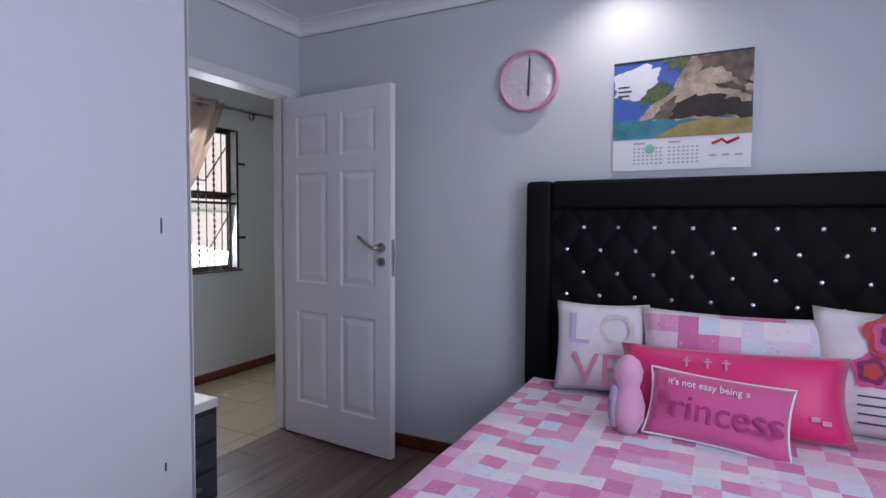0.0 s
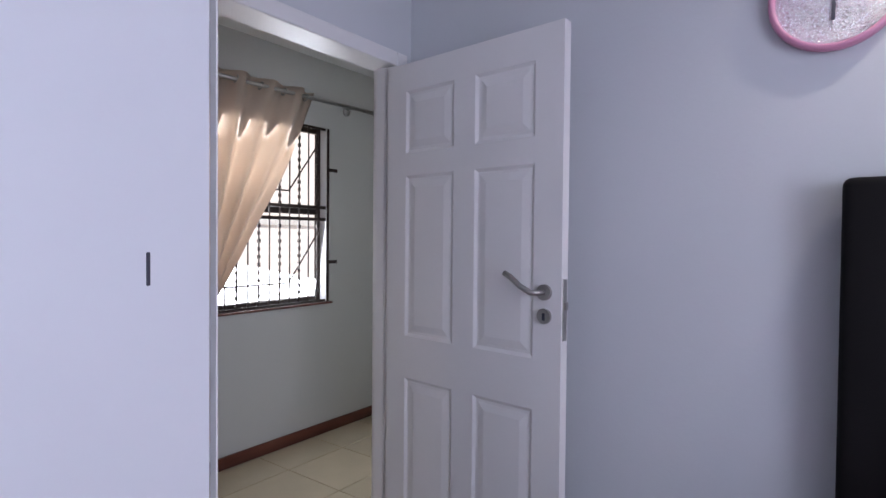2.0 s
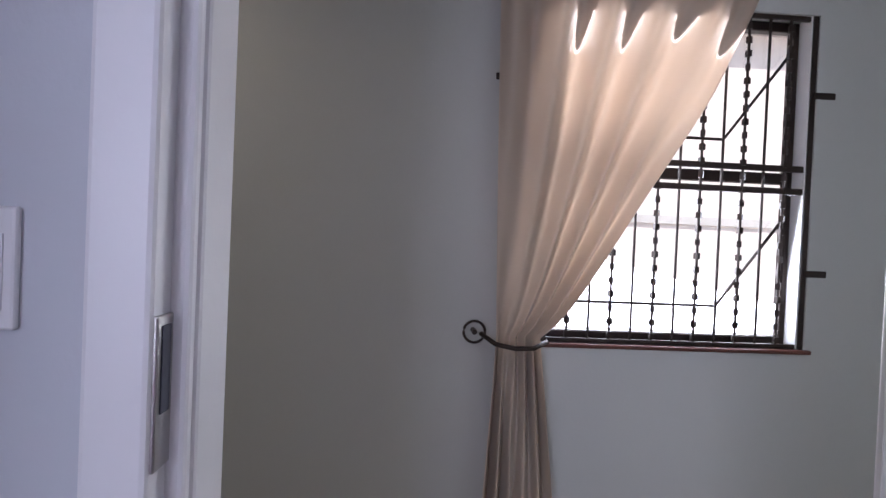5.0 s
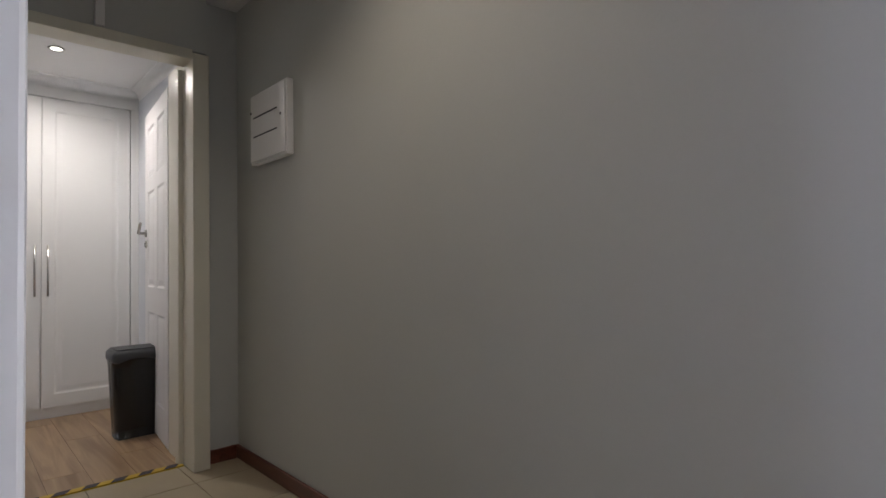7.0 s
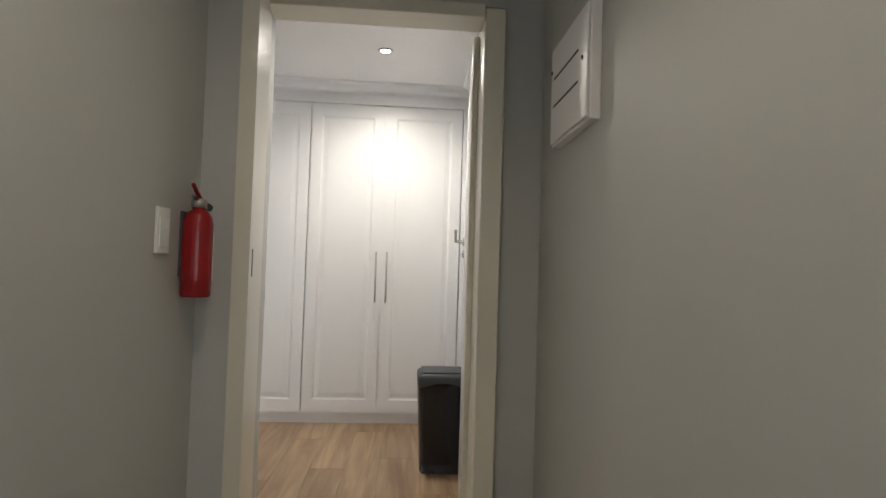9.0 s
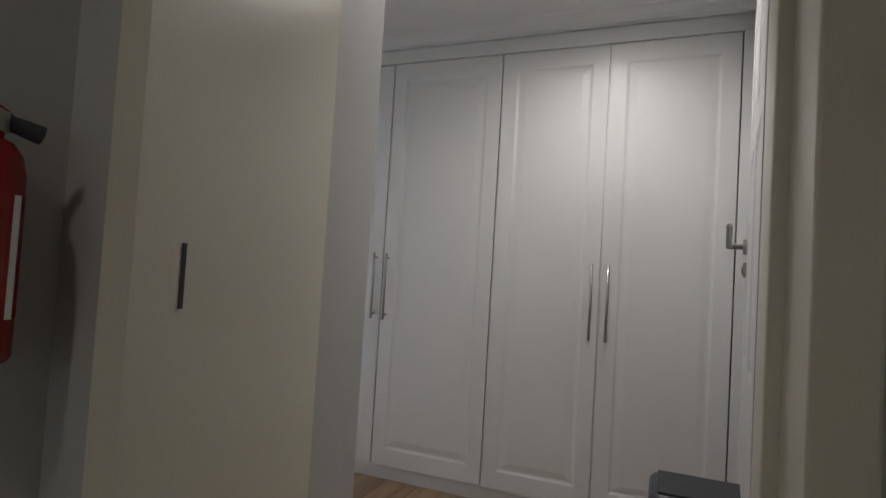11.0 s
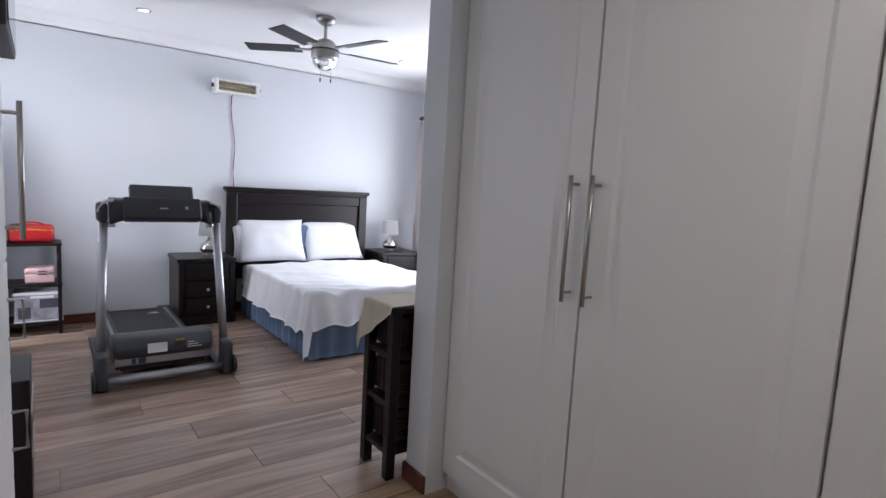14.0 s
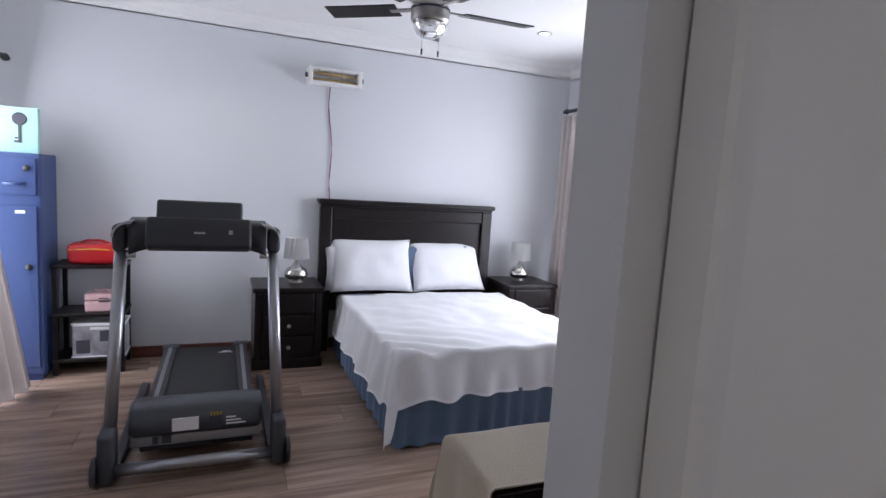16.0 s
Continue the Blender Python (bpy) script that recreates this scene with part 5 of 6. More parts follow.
# ceiling fan
FX, FY = 0.78, -2.72
fan = thing("ceiling_fan", (FX, FY, H3), "steel ceiling fan with a glass bowl lamp and dark blades", "ceiling fan")
part("canopy", lathe([(0, 0), (0.065, 0.0), (0.06, -0.025), (0.03, -0.05), (0, -0.05)], (FX, FY, H3), 28), M_chrome, fan, "steel ceiling canopy", True)
part("downrod", rod((FX, FY, H3 - 0.045), (FX, FY, H3 - 0.15), 0.012), M_chrome, fan)
part("motor", lathe([(0, -0.14), (0.035, -0.14), (0.06, -0.155), (0.085, -0.19), (0.09, -0.215), (0.09, -0.255), (0.085, -0.265), (0, -0.265)], (FX, FY, H3), 36), M_chrome, fan, "brushed steel motor housing", True)
part("dark_band", lathe([(0.0905, -0.205), (0.0915, -0.205), (0.0915, -0.216), (0.0905, -0.216)], (FX, FY, H3), 36), M_ink, fan)
part("glass_bowl", lathe([(0, -0.262), (0.08, -0.262), (0.078, -0.285), (0.062, -0.315), (0.035, -0.333), (0, -0.338)], (FX, FY, H3), 32), M_frost, fan, "clear glass bowl", True)
for k in range(5):
    a = radians(-20 + 72 * k)
    mm = Matrix.Translation((FX, FY, H3 - 0.205)) @ Matrix.Rotation(a, 4, 'Z') @ Matrix.Rotation(radians(10), 4, 'X')
    bl = part("blade", B((0.16, -0.055, -0.003, 0.52, 0.055, 0.003), bevel=0.0025, m=mm), M_espresso, fan, "dark wood blade")
    part("blade_arm", B((0.08, -0.014, -0.005, 0.20, 0.014, 0.003), bevel=0.002, m=mm), M_chrome, bl)
for dx, dy, ln in ((-0.05, 0.05, 0.14), (0.03, -0.06, 0.12)):
    ch = part("pull_chain", rod((FX + dx, FY + dy, H3 - 0.26), (FX + dx, FY + dy, H3 - 0.26 - ln), 0.0015, seg=6), M_chrome, fan)
    part("chain_weight", rod((FX + dx, FY + dy, H3 - 0.26 - ln), (FX + dx, FY + dy, H3 - 0.285 - ln), 0.005, 0.004), M_ink, ch)

# treadmill
tm = thing("treadmill", (1.2, -1.76, 0), "folding treadmill with silver uprights and a charcoal console", "treadmill")
TY0, TY1 = -2.075, -1.432
TC = (TY0 + TY1) / 2
for s, y in ((-1, TY0), (1, TY1)):
    part("upright", tube([(0.66, y + s * 0.0, 0.10), (0.78, y - s * 0.03, 0.90)], 0.024, 16), M_silver, tm, "silver tubular upright", True)
    part("foot_cover", B((0.575, y - 0.030, 0.0, 0.70, y + 0.030, 0.21), bevel=0.022, seg=3), M_plastic2, tm, "slate plastic foot cover", True)
    part("transport_wheel", rod((0.60, y + s * 0.030, 0.06), (0.60, y + s * 0.046, 0.06), 0.055, seg=24), M_plastic, tm, "plastic transport wheel", True)
    cap = bmesh.new()
    yc = y - s * 0.03
    ring = [[cap.verts.new((x, yc + s * (0.022 - 0.062 * (1 - math.sin(a))) if k else yc + s * (0.030 - 0.080 * (1 - math.sin(a))), (0.955 + 0.055 * math.cos(a)) if k else (0.955 + 0.068 * math.cos(a)))) for x in (0.735, 0.865)] for a in [i * math.pi / 16 for i in range(9)] for k in (0, 1)]
    for i in range(8):
        o0, n0, o1, n1 = ring[2 * i], ring[2 * i + 1], ring[2 * i + 2], ring[2 * i + 3]
        for f in ((o0[0], o0[1], o1[1], o1[0]), (n0[1], n0[0], n1[0], n1[1]), (o0[0], o1[0], n1[0], n0[0]), (o1[1], o0[1], n0[1], n1[1])):
            cap.faces.new(f)
    bmesh.ops.recalc_face_normals(cap, faces=cap.faces)
    part("arm_cap", cap, M_silver, tm, "silver band round the arm end", True)
    part("arm_end", B((0.745, yc - 0.030, 0.895, 0.86, yc + 0.022, 1.005) if s < 0 else (0.745, yc - 0.022, 0.895, 0.86, yc + 0.030, 1.005), bevel=0.02, seg=3), M_plastic, tm, "charcoal arm end", True)
    part("lock_knob", rod((0.76, yc - s * 0.02, 0.885), (0.76, yc - s * 0.055, 0.885), 0.014), M_chrome, tm, "steel locking knob", True)
    part("floor_rail", B((0.66, y - s * 0.02 - 0.02, 0.01, 1.60, y - s * 0.02 + 0.02, 0.045), bevel=0.006), M_plastic, tm)
part("cross_bar", tube([(0.60, TY0 + 0.03, 0.055), (0.60, TY1 - 0.03, 0.055)], 0.024, 14), M_silver, tm, "silver base tube", True)
bm = bmesh.new()
prof = [(0.745, 0.93), (0.745, 1.00), (0.775, 1.022), (0.84, 1.03), (0.86, 1.0), (0.85, 0.955), (0.80, 0.935)]
sec = []
for i in range(13):
    f = i / 12
    y = TY0 + 0.06 + f * (TY1 - TY0 - 0.12)
    dip = 0.045 * (abs(2 * f - 1) ** 2.5)
    sec.append([bm.verts.new((x, y, z - (dip if z < 0.95 else 0))) for x, z in prof])
for a, b in zip(sec, sec[1:]):
    for k in range(len(prof)):
        bm.faces.new((a[k], a[(k + 1) % len(prof)], b[(k + 1) % len(prof)], b[k]))
bm.faces.new(sec[0])
bm.faces.new(sec[-1][::-1])
bmesh.ops.recalc_face_normals(bm, faces=bm.faces)
part("arm_bridge", bm, M_plastic, tm, "charcoal arm bridge", True)
mc = Matrix.Translation((0.77, TC, 0.985)) @ Matrix.Rotation(radians(22), 4, 'Y')
con = part("console", B((-0.05, -0.20, -0.085, 0.03, 0.20, 0.045), bevel=0.016, seg=3, m=mc), M_plastic, tm, "black plastic console", True)
part("console_back", B((-0.03, -0.165, 0.03, 0.02, 0.165, 0.125), bevel=0.012, seg=3, m=mc), M_plastic2, con, "raised book rest")
part("badge", B((-0.0515, -0.02, -0.028, -0.0495, 0.022, -0.020), m=mc), M_silver, con, "small maker's badge")
part("badge", B((-0.0515, -0.125, -0.028, -0.0495, -0.11, -0.010), m=mc), M_silver, con)
bm = bmesh.new()
prof = [(0.66, 0.16), (0.655, 0.20), (0.68, 0.25), (0.74, 0.268), (0.84, 0.25), (0.96, 0.205), (0.96, 0.15), (0.70, 0.13)]
sec = [[bm.verts.new((x, y, z)) for x, z in prof] for y in (TY0 + 0.065, TY0 + 0.085, TY1 - 0.085, TY1 - 0.065)]
for k in range(len(prof)):
    for i in (0, 3):
        v = sec[i][k]
        v.co.x += (0.80 - v.co.x) * 0.12
        v.co.z += (0.19 - v.co.z) * 0.12
for a, b in zip(sec, sec[1:]):
    for k in range(len(prof)):
        bm.faces.new((a[k], a[(k + 1) % len(prof)], b[(k + 1) % len(prof)], b[k]))
bm.faces.new(sec[0])
bm.faces.new(sec[-1][::-1])
bmesh.ops.recalc_face_normals(bm, faces=bm.faces)
hood = part("motor_hood", bm, M_plastic2, tm, "slate motor hood", True)
part("sticker", B((0.650, TC - 0.005, 0.168, 0.6545, TC + 0.095, 0.222)), M_paper, hood, "white rating sticker")
part("warning_label", B((0.650, TC - 0.095, 0.17, 0.6545, TC - 0.045, 0.222)), M_ink, hood, "black warning label")
for k in range(4):
    part("hazard_stripe", B((0.648, TC - 0.092 + k * 0.012, 0.223, 0.654, TC - 0.086 + k * 0.012, 0.235)), M_yellow, hood)
for k in range(3):
    part("print_line", B((0.650, TC - 0.19 + 0.02 * k, 0.178 + k * 0.014, 0.6535, TC - 0.11, 0.183 + k * 0.014)), M_paper, hood)
part("front_panel", B((0.69, TY0 + 0.07, 0.095, 0.72, TY1 - 0.07, 0.145), bevel=0.004), M_silver, tm, "grey front panel with a power inlet")
part("power_inlet", B((0.684, TC + 0.10, 0.105, 0.691, TC + 0.135, 0.135)), M_ink, tm)
part("rocker_switch", B((0.684, TC + 0.15, 0.105, 0.691, TC + 0.17, 0.135)), M_ink, tm)
part("deck", B((0.72, TY0 + 0.10, 0.06, 2.0, TY1 - 0.10, 0.105), bevel=0.004), M_plastic, tm)
part("belt", B((0.90, TY0 + 0.15, 0.105, 1.99, TY1 - 0.15, 0.113), bevel=0.003), M_rubber, tm, "black running belt")
for y in (TY0 + 0.115, TY1 - 0.115):
    part("side_rail", B((0.88, y - 0.035, 0.06, 2.01, y + 0.035, 0.122), bevel=0.006), M_plastic, tm)
    part("rail_strip", B((0.90, y - 0.010, 0.122, 1.98, y + 0.010, 0.125)), M_silver, tm, "silver grip strip")
    part("end_cap", B((1.97, y - 0.045, 0.03, 2.04, y + 0.045, 0.13), bevel=0.01), M_plastic2, tm, "plastic end cap")
for x in (1.12, 1.85):
    for k in range(3):
        part("belt_mark", B((x + 0.014 * k, TY0 + 0.17 + 0.006 * k, 0.113, x + 0.014 * k + 0.007, TY0 + 0.25 - 0.012 * k, 0.1138)), M_paper, tm, "white belt print")
for x in (0.95, 1.9):
    for y in (TY0 + 0.115, TY1 - 0.115):
        part("rubber_foot", rod((x, y, 0), (x, y, 0.06), 0.02), M_ink, tm)

# shelf rack with its boxes
rk = thing("shelf_rack", (2.0, -1.14, 0), "small dark wood shelf rack with three tiers", "shelf")
RX0, RX1, RY0, RY1 = 1.93, 2.18, -1.30, -0.94
for x in (RX0 + 0.012, RX1 - 0.012):
    for y in (RY0 + 0.012, RY1 - 0.012):
        part("post", B((x - 0.012, y - 0.012, 0, x + 0.012, y + 0.012, 0.63), bevel=0.002, seg=1), M_espresso, rk)
for z in (0.075, 0.345, 0.63):
    part("shelf_board", B((RX0 - 0.005, RY0 - 0.005, z, RX1, RY1 + 0.005, z + 0.02), bevel=0.003, seg=1), M_espresso, rk)
rb = thing("red_bag", (2.03, -1.13, 0.65), "red vinyl cosmetic bag with a zip on the top shelf", "bag")
part("body", B((1.96, -1.265, 0.65, 2.12, -1.005, 0.77), bevel=0.03, seg=4), M_redbag, rb, smooth=True)
part("zip", tube([(1.965, -1.255, 0.735), (1.957, -1.135, 0.742), (1.965, -1.015, 0.735)], 0.004, 6), M_yellow, rb, "brass zip")
part("handle", tube([(2.04, -1.21, 0.768), (2.03, -1.17, 0.785), (2.03, -1.10, 0.785), (2.04, -1.06, 0.768)], 0.007, 8), M_redbag, rb, smooth=True)
pb = thing("pink_case", (2.02, -1.17, 0.365), "small pale pink vanity case on the middle shelf", "case")
part("body", B((1.96, -1.26, 0.365, 2.10, -1.09, 0.43), bevel=0.012, seg=3), M_pink, pb)
part("lid", B((1.958, -1.262, 0.431, 2.102, -1.088, 0.475), bevel=0.014, seg=3), M_pink, pb, "domed lid")
part("handle", tube([(2.03, -1.21, 0.474), (2.03, -1.20, 0.49), (2.03, -1.15, 0.49), (2.03, -1.14, 0.474)], 0.004, 6), M_pink, pb)
part("print_line", B((1.9555, -1.215, 0.445, 1.958, -1.165, 0.452), (1.9555, -1.215, 0.425, 1.958, -1.165, 0.432)), M_ink, pb)
ob_ = thing("printed_box", (2.03, -1.16, 0.095), "black and white printed carry box on the bottom shelf", "box")
part("body", B((1.95, -1.30, 0.095, 2.13, -1.03, 0.30), bevel=0.008), mat("mono_print", (0.30, 0.30, 0.34), 0.5, vary=1.0, scale=9, bump=0.02, fine=40), ob_)
part("edge_rim", B((1.945, -1.305, 0.285, 2.135, -1.025, 0.303), bevel=0.004), M_paper, ob_, "pale metal rim")
part("edge_rim", B((1.945, -1.305, 0.095, 2.135, -1.025, 0.103), bevel=0.002, seg=1), M_paper, ob_)
part("title_bar", B((1.9475, -1.25, 0.262, 1.9495, -1.12, 0.278)), M_paper, ob_)
part("dark_patch", B((1.9475, -1.285, 0.19, 1.9495, -1.17, 0.255)), M_ink, ob_)
part("dark_patch", B((1.9475, -1.12, 0.12, 1.9495, -1.05, 0.20)), M_ink, ob_)

# blue steel locker with a sign on it
lk = thing("steel_locker", (2.0, -0.72, 0), "narrow blue steel locker with small doors and round locks", "locker")
LX0, LX1, LY0, LY1 = 1.86, 2.18, -0.915, -0.50
part("body", B((LX0 + 0.014, LY0, 0.03, LX1, LY1, 1.27), bevel=0.006), M_locker, lk)
part("base", B((LX0 + 0.02, LY0 + 0.01, 0.0, LX1, LY1 - 0.01, 0.03)), M_locker, lk)
for z0, z1 in ((0.08, 0.985), (1.045, 1.245)):
    d = part("door", B((LX0 + 0.004, LY0 + 0.018, z0, LX0 + 0.014, LY1 - 0.03, z1), bevel=0.003), M_locker, lk)
    zz = z1 - 0.055 if z0 > 1 else 0.65
    part("lock", rod((LX0 + 0.004, LY0 + 0.06, zz), (LX0 - 0.01, LY0 + 0.06, zz), 0.018, 0.014, seg=20), M_plastic, d, "black round lock", True)
    if z0 > 1:
        part("handle", tube([(LX0 + 0.004, LY0 + 0.07, z0 + 0.06), (LX0 - 0.02, LY0 + 0.08, z0 + 0.06), (LX0 - 0.02, LY0 + 0.15, z0 + 0.06), (LX0 + 0.004, LY0 + 0.16, z0 + 0.06)], 0.009, 8), M_locker, d, "blue pull handle", True)
    else:
        part("name_card", B((LX0 + 0.001, LY0 + 0.07, 0.945, LX0 + 0.004, LY0 + 0.115, 0.962)), M_paper, d, "white name card")
ks = thing("key_sign", (2.0, -0.80, 1.27), "mint green wooden box sign with a black key", "sign")
part("board", B((1.93, -0.895, 1.27, 1.975, -0.70, 1.515), bevel=0.003), M_mint, ks)
kb = part("key_bow", lathe([(0.014, 0), (0.030, 0.0), (0.034, 0.002), (0.030, 0.005), (0.014, 0.005)], (1.9295, -0.812, 1.452), 24, Matrix.Rotation(radians(-90), 4, 'Y')), M_ink, ks, "black key silhouette")
part("key_shaft", B((1.925, -0.818, 1.325, 1.9295, -0.806, 1.43), (1.925, -0.806, 1.325, 1.9295, -0.787, 1.336), (1.925, -0.806, 1.345, 1.9295, -0.79, 1.354)), M_ink, ks)


# drapes of the large bedroom
def drape(name, label, fn, rail_pts, nu=90):
    c = thing(name, fn(0.5, 0), label, "curtain")
    part("cloth", sheet(fn, nu, 26, 0.002), M_drape, c, smooth=True)
    r = thing("curtain_pole", rail_pts[0], "black curtain pole on brackets", "curtain rod")
    part("pole", rod(*rail_pts, 0.014), M_plastic, r)
    part("finial", rod(rail_pts[1], (Vector(rail_pts[1]) + (Vector(rail_pts[1]) - Vector(rail_pts[0])).normalized() * 0.04), 0.022, 0.014), M_plastic, r)
    return c


drape("terrace_drape", "pale pink drape hanging to the floor beside the blue locker", lambda u, v: (1.05 + u * (0.52 + 0.15 * (1 - v) ** 1.3), -0.69 - 0.028 * math.sin(u * 44 + 0.6 * v) - 0.20 * u * (1 - v) ** 1.2, 0.02 + v * 1.76), ((1.0, -0.69, 1.80), (2.15, -0.69, 1.80)))
drape("window_drape", "pale pink drape beside the bedroom window", lambda u, v: (1.58 + u * 0.46, -4.36 + 0.035 * math.sin(u * 46 + v), 0.02 + v * 1.82), ((0.1, -4.38, 1.885), (2.06, -4.38, 1.885)))
drape("window_drape", "pale pink drape beside the bedroom window", lambda u, v: (0.02 + u * 0.34, -4.36 + 0.035 * math.sin(u * 40 + v), 0.02 + v * 1.82), ((0.0, -4.40, 1.93), (0.1, -4.40, 1.93)))
window("window_2", "white-framed window of the large bedroom", 0.2, 1.95, -4.56, -4.52, 0.35, 1.9, 'y', (0, 0.33, 0.67, 1), (0, 0.6, 1), M_white)
window("window_3", "white-framed terrace window", 1.32, 1.98, -0.39, -0.35, 0.0, 1.95, 'y', (0, 0.5, 1), (0, 1), M_white)
window("window_4", "white-framed bedroom window", 1.34, 1.38, -0.05, 1.25, 0.9, 2.1, 'x', (0, 0.5, 1), (0, 1), M_white)

# basket drawers with a runner
ds = thing("basket_chest", (-0.8, -2.5, 0), "dark wood chest with wicker basket drawers beside the pier", "chest")
DX0, DX1, DY0, DY1 = -0.932, -0.705, -2.80, -2.285
for x in (DX0 + 0.02, DX1 - 0.02):
    for y in (DY0 + 0.02, DY1 - 0.02):
        part("post", B((x - 0.02, y - 0.02, 0, x + 0.02, y + 0.02, 0.70), bevel=0.003, seg=1), M_espresso, ds)
for z in (0.10, 0.30, 0.50, 0.685):
    part("rail", B((DX0 + 0.004, DY0 + 0.004, z, DX1 - 0.004, DY1 - 0.004, z + 0.022), bevel=0.002, seg=1), M_espresso, ds)
for z in (0.125, 0.325, 0.525):
    for y0, y1 in ((DY0 + 0.045, (DY0 + DY1) / 2 - 0.01), ((DY0 + DY1) / 2 + 0.01, DY1 - 0.045)):
        bk = part("basket", B((DX0 + 0.05, y0, z, DX1 - 0.02, y1, z + 0.145), bevel=0.012), M_wicker, ds, "woven wicker basket")
        bmw = bmesh.new()
        for k in range(7):
            rod((DX0 + 0.046, y0 + 0.01, z + 0.018 + k * 0.019), (DX0 + 0.046, y1 - 0.01, z + 0.018 + k * 0.019), 0.007, seg=6, bm=bmw)
        for k in range(5):
            rod((DX0 + 0.07 + k * 0.03, y1 + 0.001, z + 0.01), (DX0 + 0.07 + k * 0.03, y1 + 0.001, z + 0.135), 0.006, seg=6, bm=bmw)
        part("weave", bmw, M_wicker, bk)


def runner(u, v):
    """A cloth laid askew: its corner hangs low over the end of the chest."""
    top = DY1 - DY0 + 0.02
    over = 0.035 + 0.19 * max(0.0, 1 - abs(u - 0.80) / (0.75 if u < 0.8 else 0.30)) ** 0.9
    s = v * (top + over)
    x = DX0 + 0.012 + u * (DX1 - DX0 + 0.10)
    dx = max(x - DX1, 0)
    dy = max(s - top, 0)
    y = min(DY0 - 0.02 + s, DY1 + 0.004) + 0.12 * dy
    x = min(x, DX1 + 0.004) + 0.15 * dx
    wave = 0.006 * math.sin(u * 19 + v * 3) * min(dy * 12, 1)
    return (x, y + wave, 0.716 - 0.95 * max(dx, dy) - 0.25 * min(dx, dy) + 0.003 * noise.noise(Vector((x * 9, y * 9, 0))))


solo("table_runner", sheet(runner, 40, 60, 0.003), M_cloth, "beige linen runner hanging over the basket chest", "table runner", smooth=True)
bkk = thing("tablet", (-0.83, -2.64, 0.722), "small dark tablet lying on the runner", "tablet")
part("case", B((-0.90, -2.72, 0.722, -0.76, -2.56, 0.737), bevel=0.004), M_plastic, bkk)
part("screen", B((-0.89, -2.71, 0.737, -0.77, -2.57, 0.7385)), mat("dark_teal_screen", (0.03, 0.09, 0.09), 0.1, vary=0.05), bkk)

wt = thing("wall_television", (-0.95, -3.05, 1.44), "flat black television on a swing arm beside the pier", "television")
part("case", B((-0.625, -3.45, 1.44, -0.58, -2.662, 2.05), bevel=0.006), M_plastic, wt)
part("wall_bracket", B((-0.95, -3.11, 1.62, -0.935, -2.99, 1.86), (-0.936, -3.07, 1.71, -0.624, -3.03, 1.77), bevel=0.002, seg=1), M_plastic, wt, "black swing arm")

# television and low cabinet round the corner
tv = thing("television", (-0.5, -1.1, 1.5), "black wall-mounted flat television", "television")
part("case", B((-0.90, -1.135, 1.53, -0.32, -1.085, 2.12), bevel=0.006), M_plastic, tv)
part("screen", B((-0.885, -1.1375, 1.545, -0.335, -1.1345, 2.105)), mat("black_screen", (0.006, 0.006, 0.007), 0.08, vary=0.02, bump=0), tv)
part("wall_bracket", B((-0.70, -1.086, 1.7, -0.5, -1.058, 1.95)), M_plastic, tv)
tc = thing("media_cabinet", (-0.4, -1.2, 0), "low dark cabinet with silver trim below the television", "cabinet")
part("body", B((-0.45, -1.15, 0.03, -0.11, -1.063, 0.46), bevel=0.006), M_espresso, tc)
part("base", B((-0.44, -1.145, 0.0, -0.12, -1.07, 0.03)), M_espresso, tc)
for z in (0.17, 0.33):
    part("trim", B((-0.445, -1.154, z, -0.115, -1.15, z + 0.012)), M_silver, tc, "silver trim line")

# ---- outside ----
solo("ground", B((-60, -60, -0.4, 60, 60, -0.25)), M_ground, "sunlit concrete yard", "ground", "structure")
yw = thing("garden_wall", (-7.0, 3, -0.25), "sunlit boundary wall across the yard", "garden wall", kind="structure")
part("masonry", B((-7.2, -4, -0.25, -7.0, 10, 1.5)), M_brick, yw)
part("coping", B((-7.23, -4, 1.5, -6.97, 10, 1.58)), M_ground, yw)
# tall pale wall added to hide the sky, in place of white window glare
nh = thing("neighbour_house", (-14, 4, -0.25), "neighbouring house with a grey pitched roof, made tall to hide the sky", "house")
part("wall", B((-17, -8, -0.25, -12, 14, 5.6)), M_brick, nh)
bm = bmesh.new()
pr = [(-11.6, 5.5), (-14.5, 7.3), (-17.4, 5.5)]
e = [[bm.verts.new((x, y, z)) for x, z in pr] for y in (-8.4, 14.4)]
for k in range(3):
    bm.faces.new((e[0][k], e[0][(k + 1) % 3], e[1][(k + 1) % 3], e[1][k]))
bm.faces.new(e[0])
bm.faces.new(e[1][::-1])
part("roof", bm, M_roof, nh)
for y in (1.5, 5.0):
    w_ = part("window", B((-12.01, y, 0.7, -11.95, y + 1.2, 1.9)), M_white, nh)
    part("pane", B((-11.95, y + 0.06, 0.76, -11.94, y + 1.14, 1.84)), M_ink, w_)


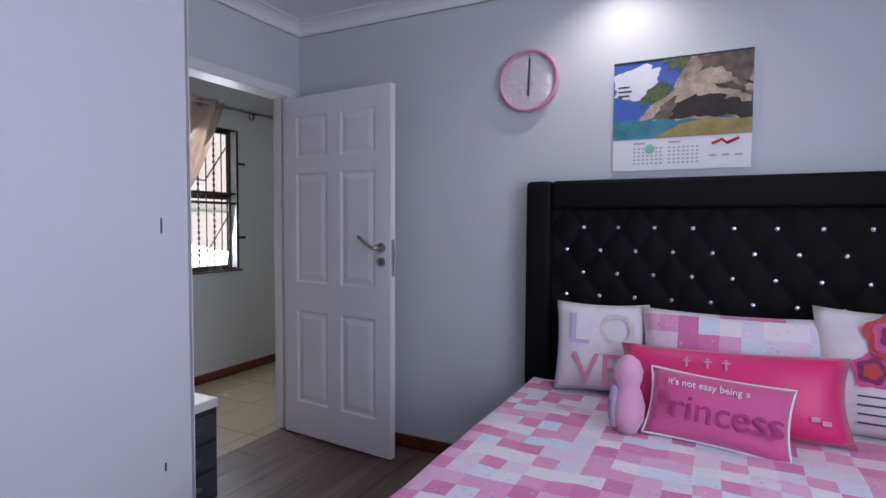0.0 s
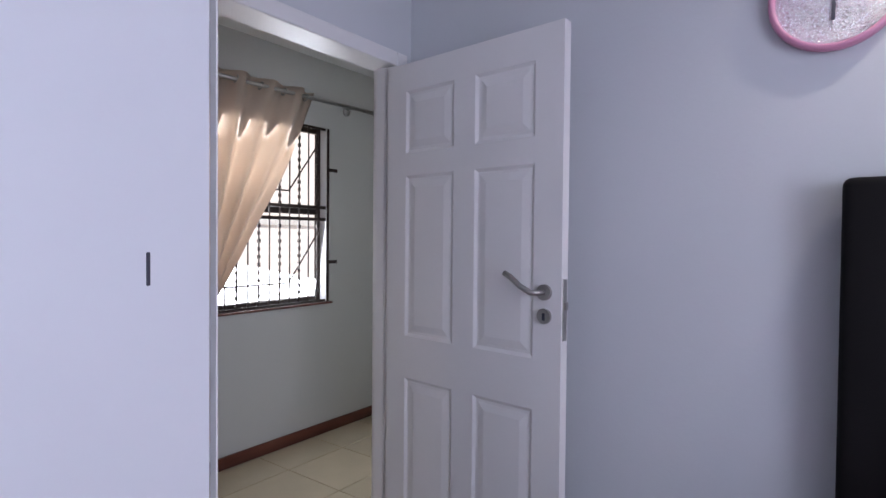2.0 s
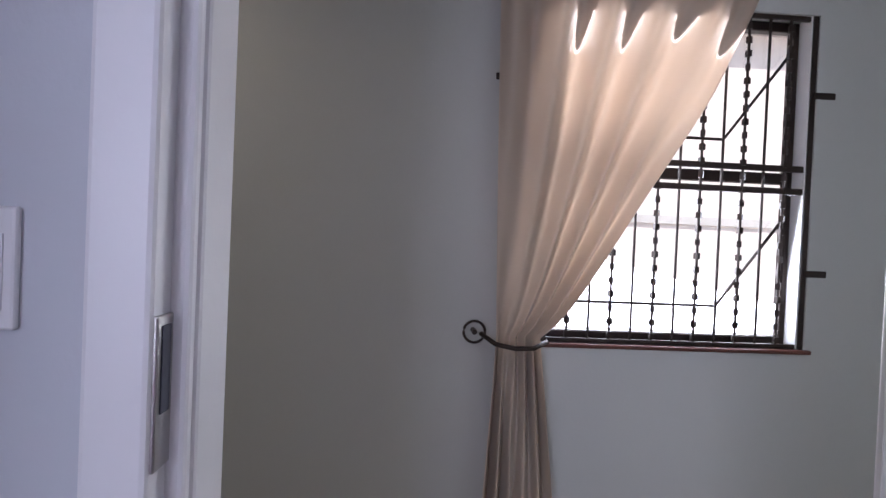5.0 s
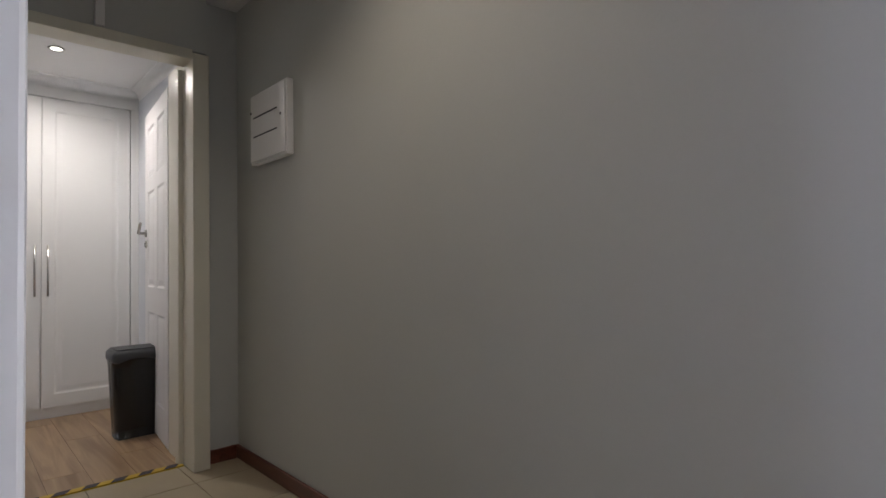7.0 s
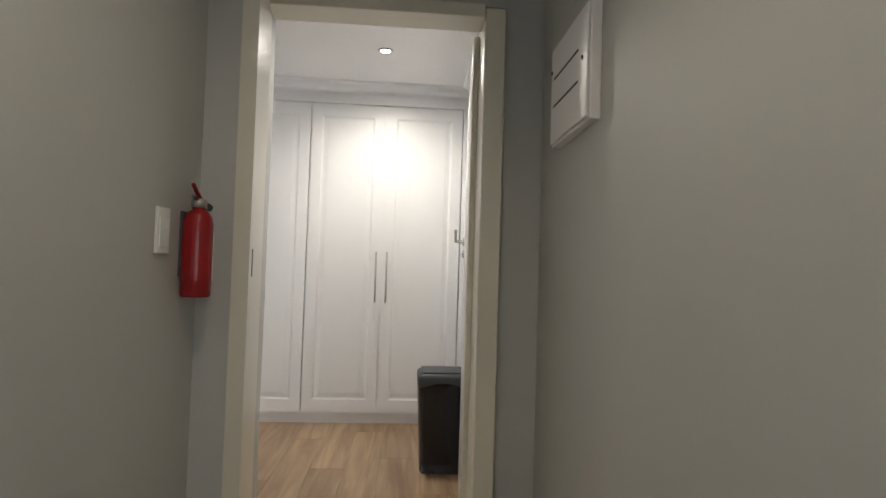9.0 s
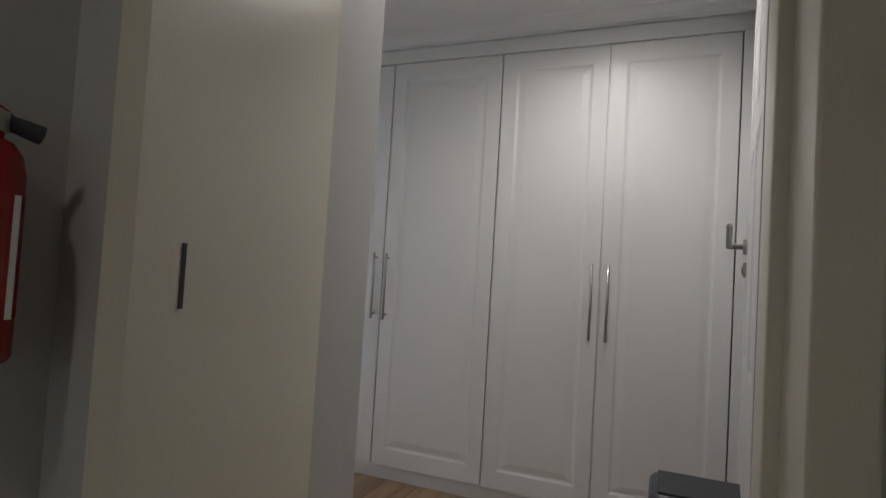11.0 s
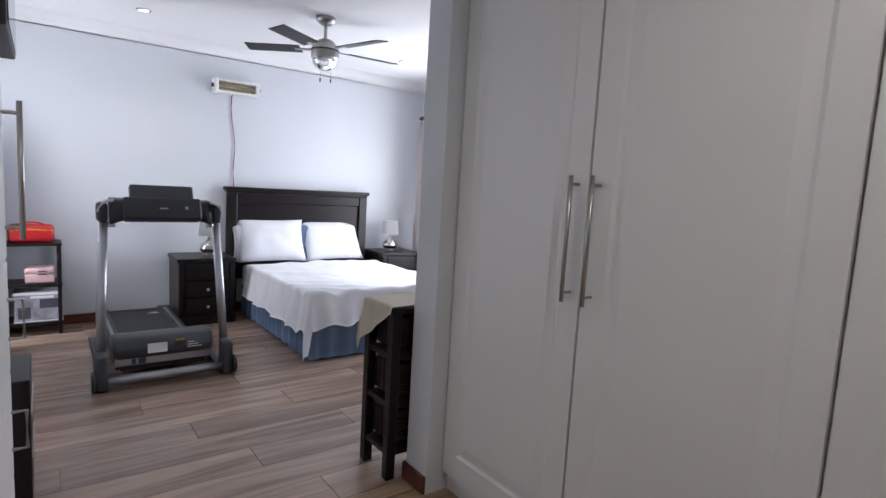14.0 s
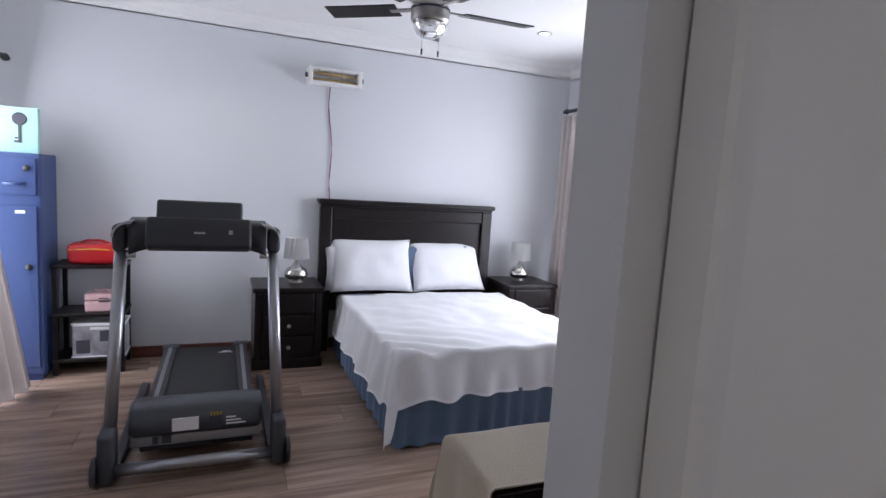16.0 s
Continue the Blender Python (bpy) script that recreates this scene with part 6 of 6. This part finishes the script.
# ---- floors, piece by piece ----
def planks(name, label, material, x0, y0, x1, y1, w=0.19, ln=1.2, cat="floor"):
    fl = solo(name, B((x0, y0, -0.12, x1, y1, -0.004)), M_grout, label, cat, "structure")
    cache = {}
    n = int((x1 - x0) / w) + 1
    for i in range(n):
        xa, xb = x0 + i * w, min(x0 + (i + 1) * w, x1)
        y = y0 - ((i * 0.43) % 1.0) * ln
        while y < y1:
            ya, yb = max(y, y0), min(y + ln, y1)
            if xb - xa > 0.02 and yb - ya > 0.02:
                key = (round(xb - xa, 3), round(yb - ya, 3))
                if key not in cache:
                    g = 0.0008
                    bm = B((g, g, -0.008, key[0] - g, key[1] - g, 0.0))
                    me = bpy.data.meshes.new("plank")
                    bmesh.ops.bevel(bm, geom=[e for e in bm.edges if all(v.co.z > -0.001 for v in e.verts)], offset=0.0012, segments=1, affect='EDGES')
                    bm.to_mesh(me)
                    bm.free()
                    me.materials.append(material)
                    cache[key] = me
                o = new("plank", cache[key])
                o.location = (xa, ya, 0)
                o.parent = fl
            y += ln
    return fl


planks("floor_bedroom", "dark brown laminate plank floor", M_plank1, -2.36, -0.15, 1.3, 2.75)
planks("floor_master", "grey-brown laminate plank floor", M_plank2, -0.95, -4.48, 2.2, -0.46)
planks("floor_dressing", "honey laminate plank floor", M_plank3, -3.5, -3.12, -0.95, -0.79)
fl = solo("floor_corridor", B((-3.6, -0.79, -0.12, -2.36, 4.3, -0.005)), M_grout, "cream ceramic tile floor with grey grout", "floor", "structure")
TS = 0.42
cache = {}
for i in range(4):
    for j in range(13):
        xa, xb = max(-3.72 + i * TS, -3.6), min(-3.72 + (i + 1) * TS, -2.36)
        ya, yb = max(-0.9 + j * TS, -0.79), min(-0.9 + (j + 1) * TS, 4.3)
        if xb - xa < 0.03 or yb - ya < 0.03:
            continue
        key = (round(xb - xa, 3), round(yb - ya, 3))
        if key not in cache:
            g = 0.002
            bm = B((g, g, -0.008, key[0] - g, key[1] - g, 0.0))
            bmesh.ops.bevel(bm, geom=[e for e in bm.edges if all(v.co.z > -0.001 for v in e.verts)], offset=0.0015, segments=1, affect='EDGES')
            me = bpy.data.meshes.new("tile")
            bm.to_mesh(me)
            bm.free()
            me.materials.append(M_tile)
            cache[key] = me
        o = new("tile", cache[key])
        o.location = (xa, ya, 0)
        o.parent = fl
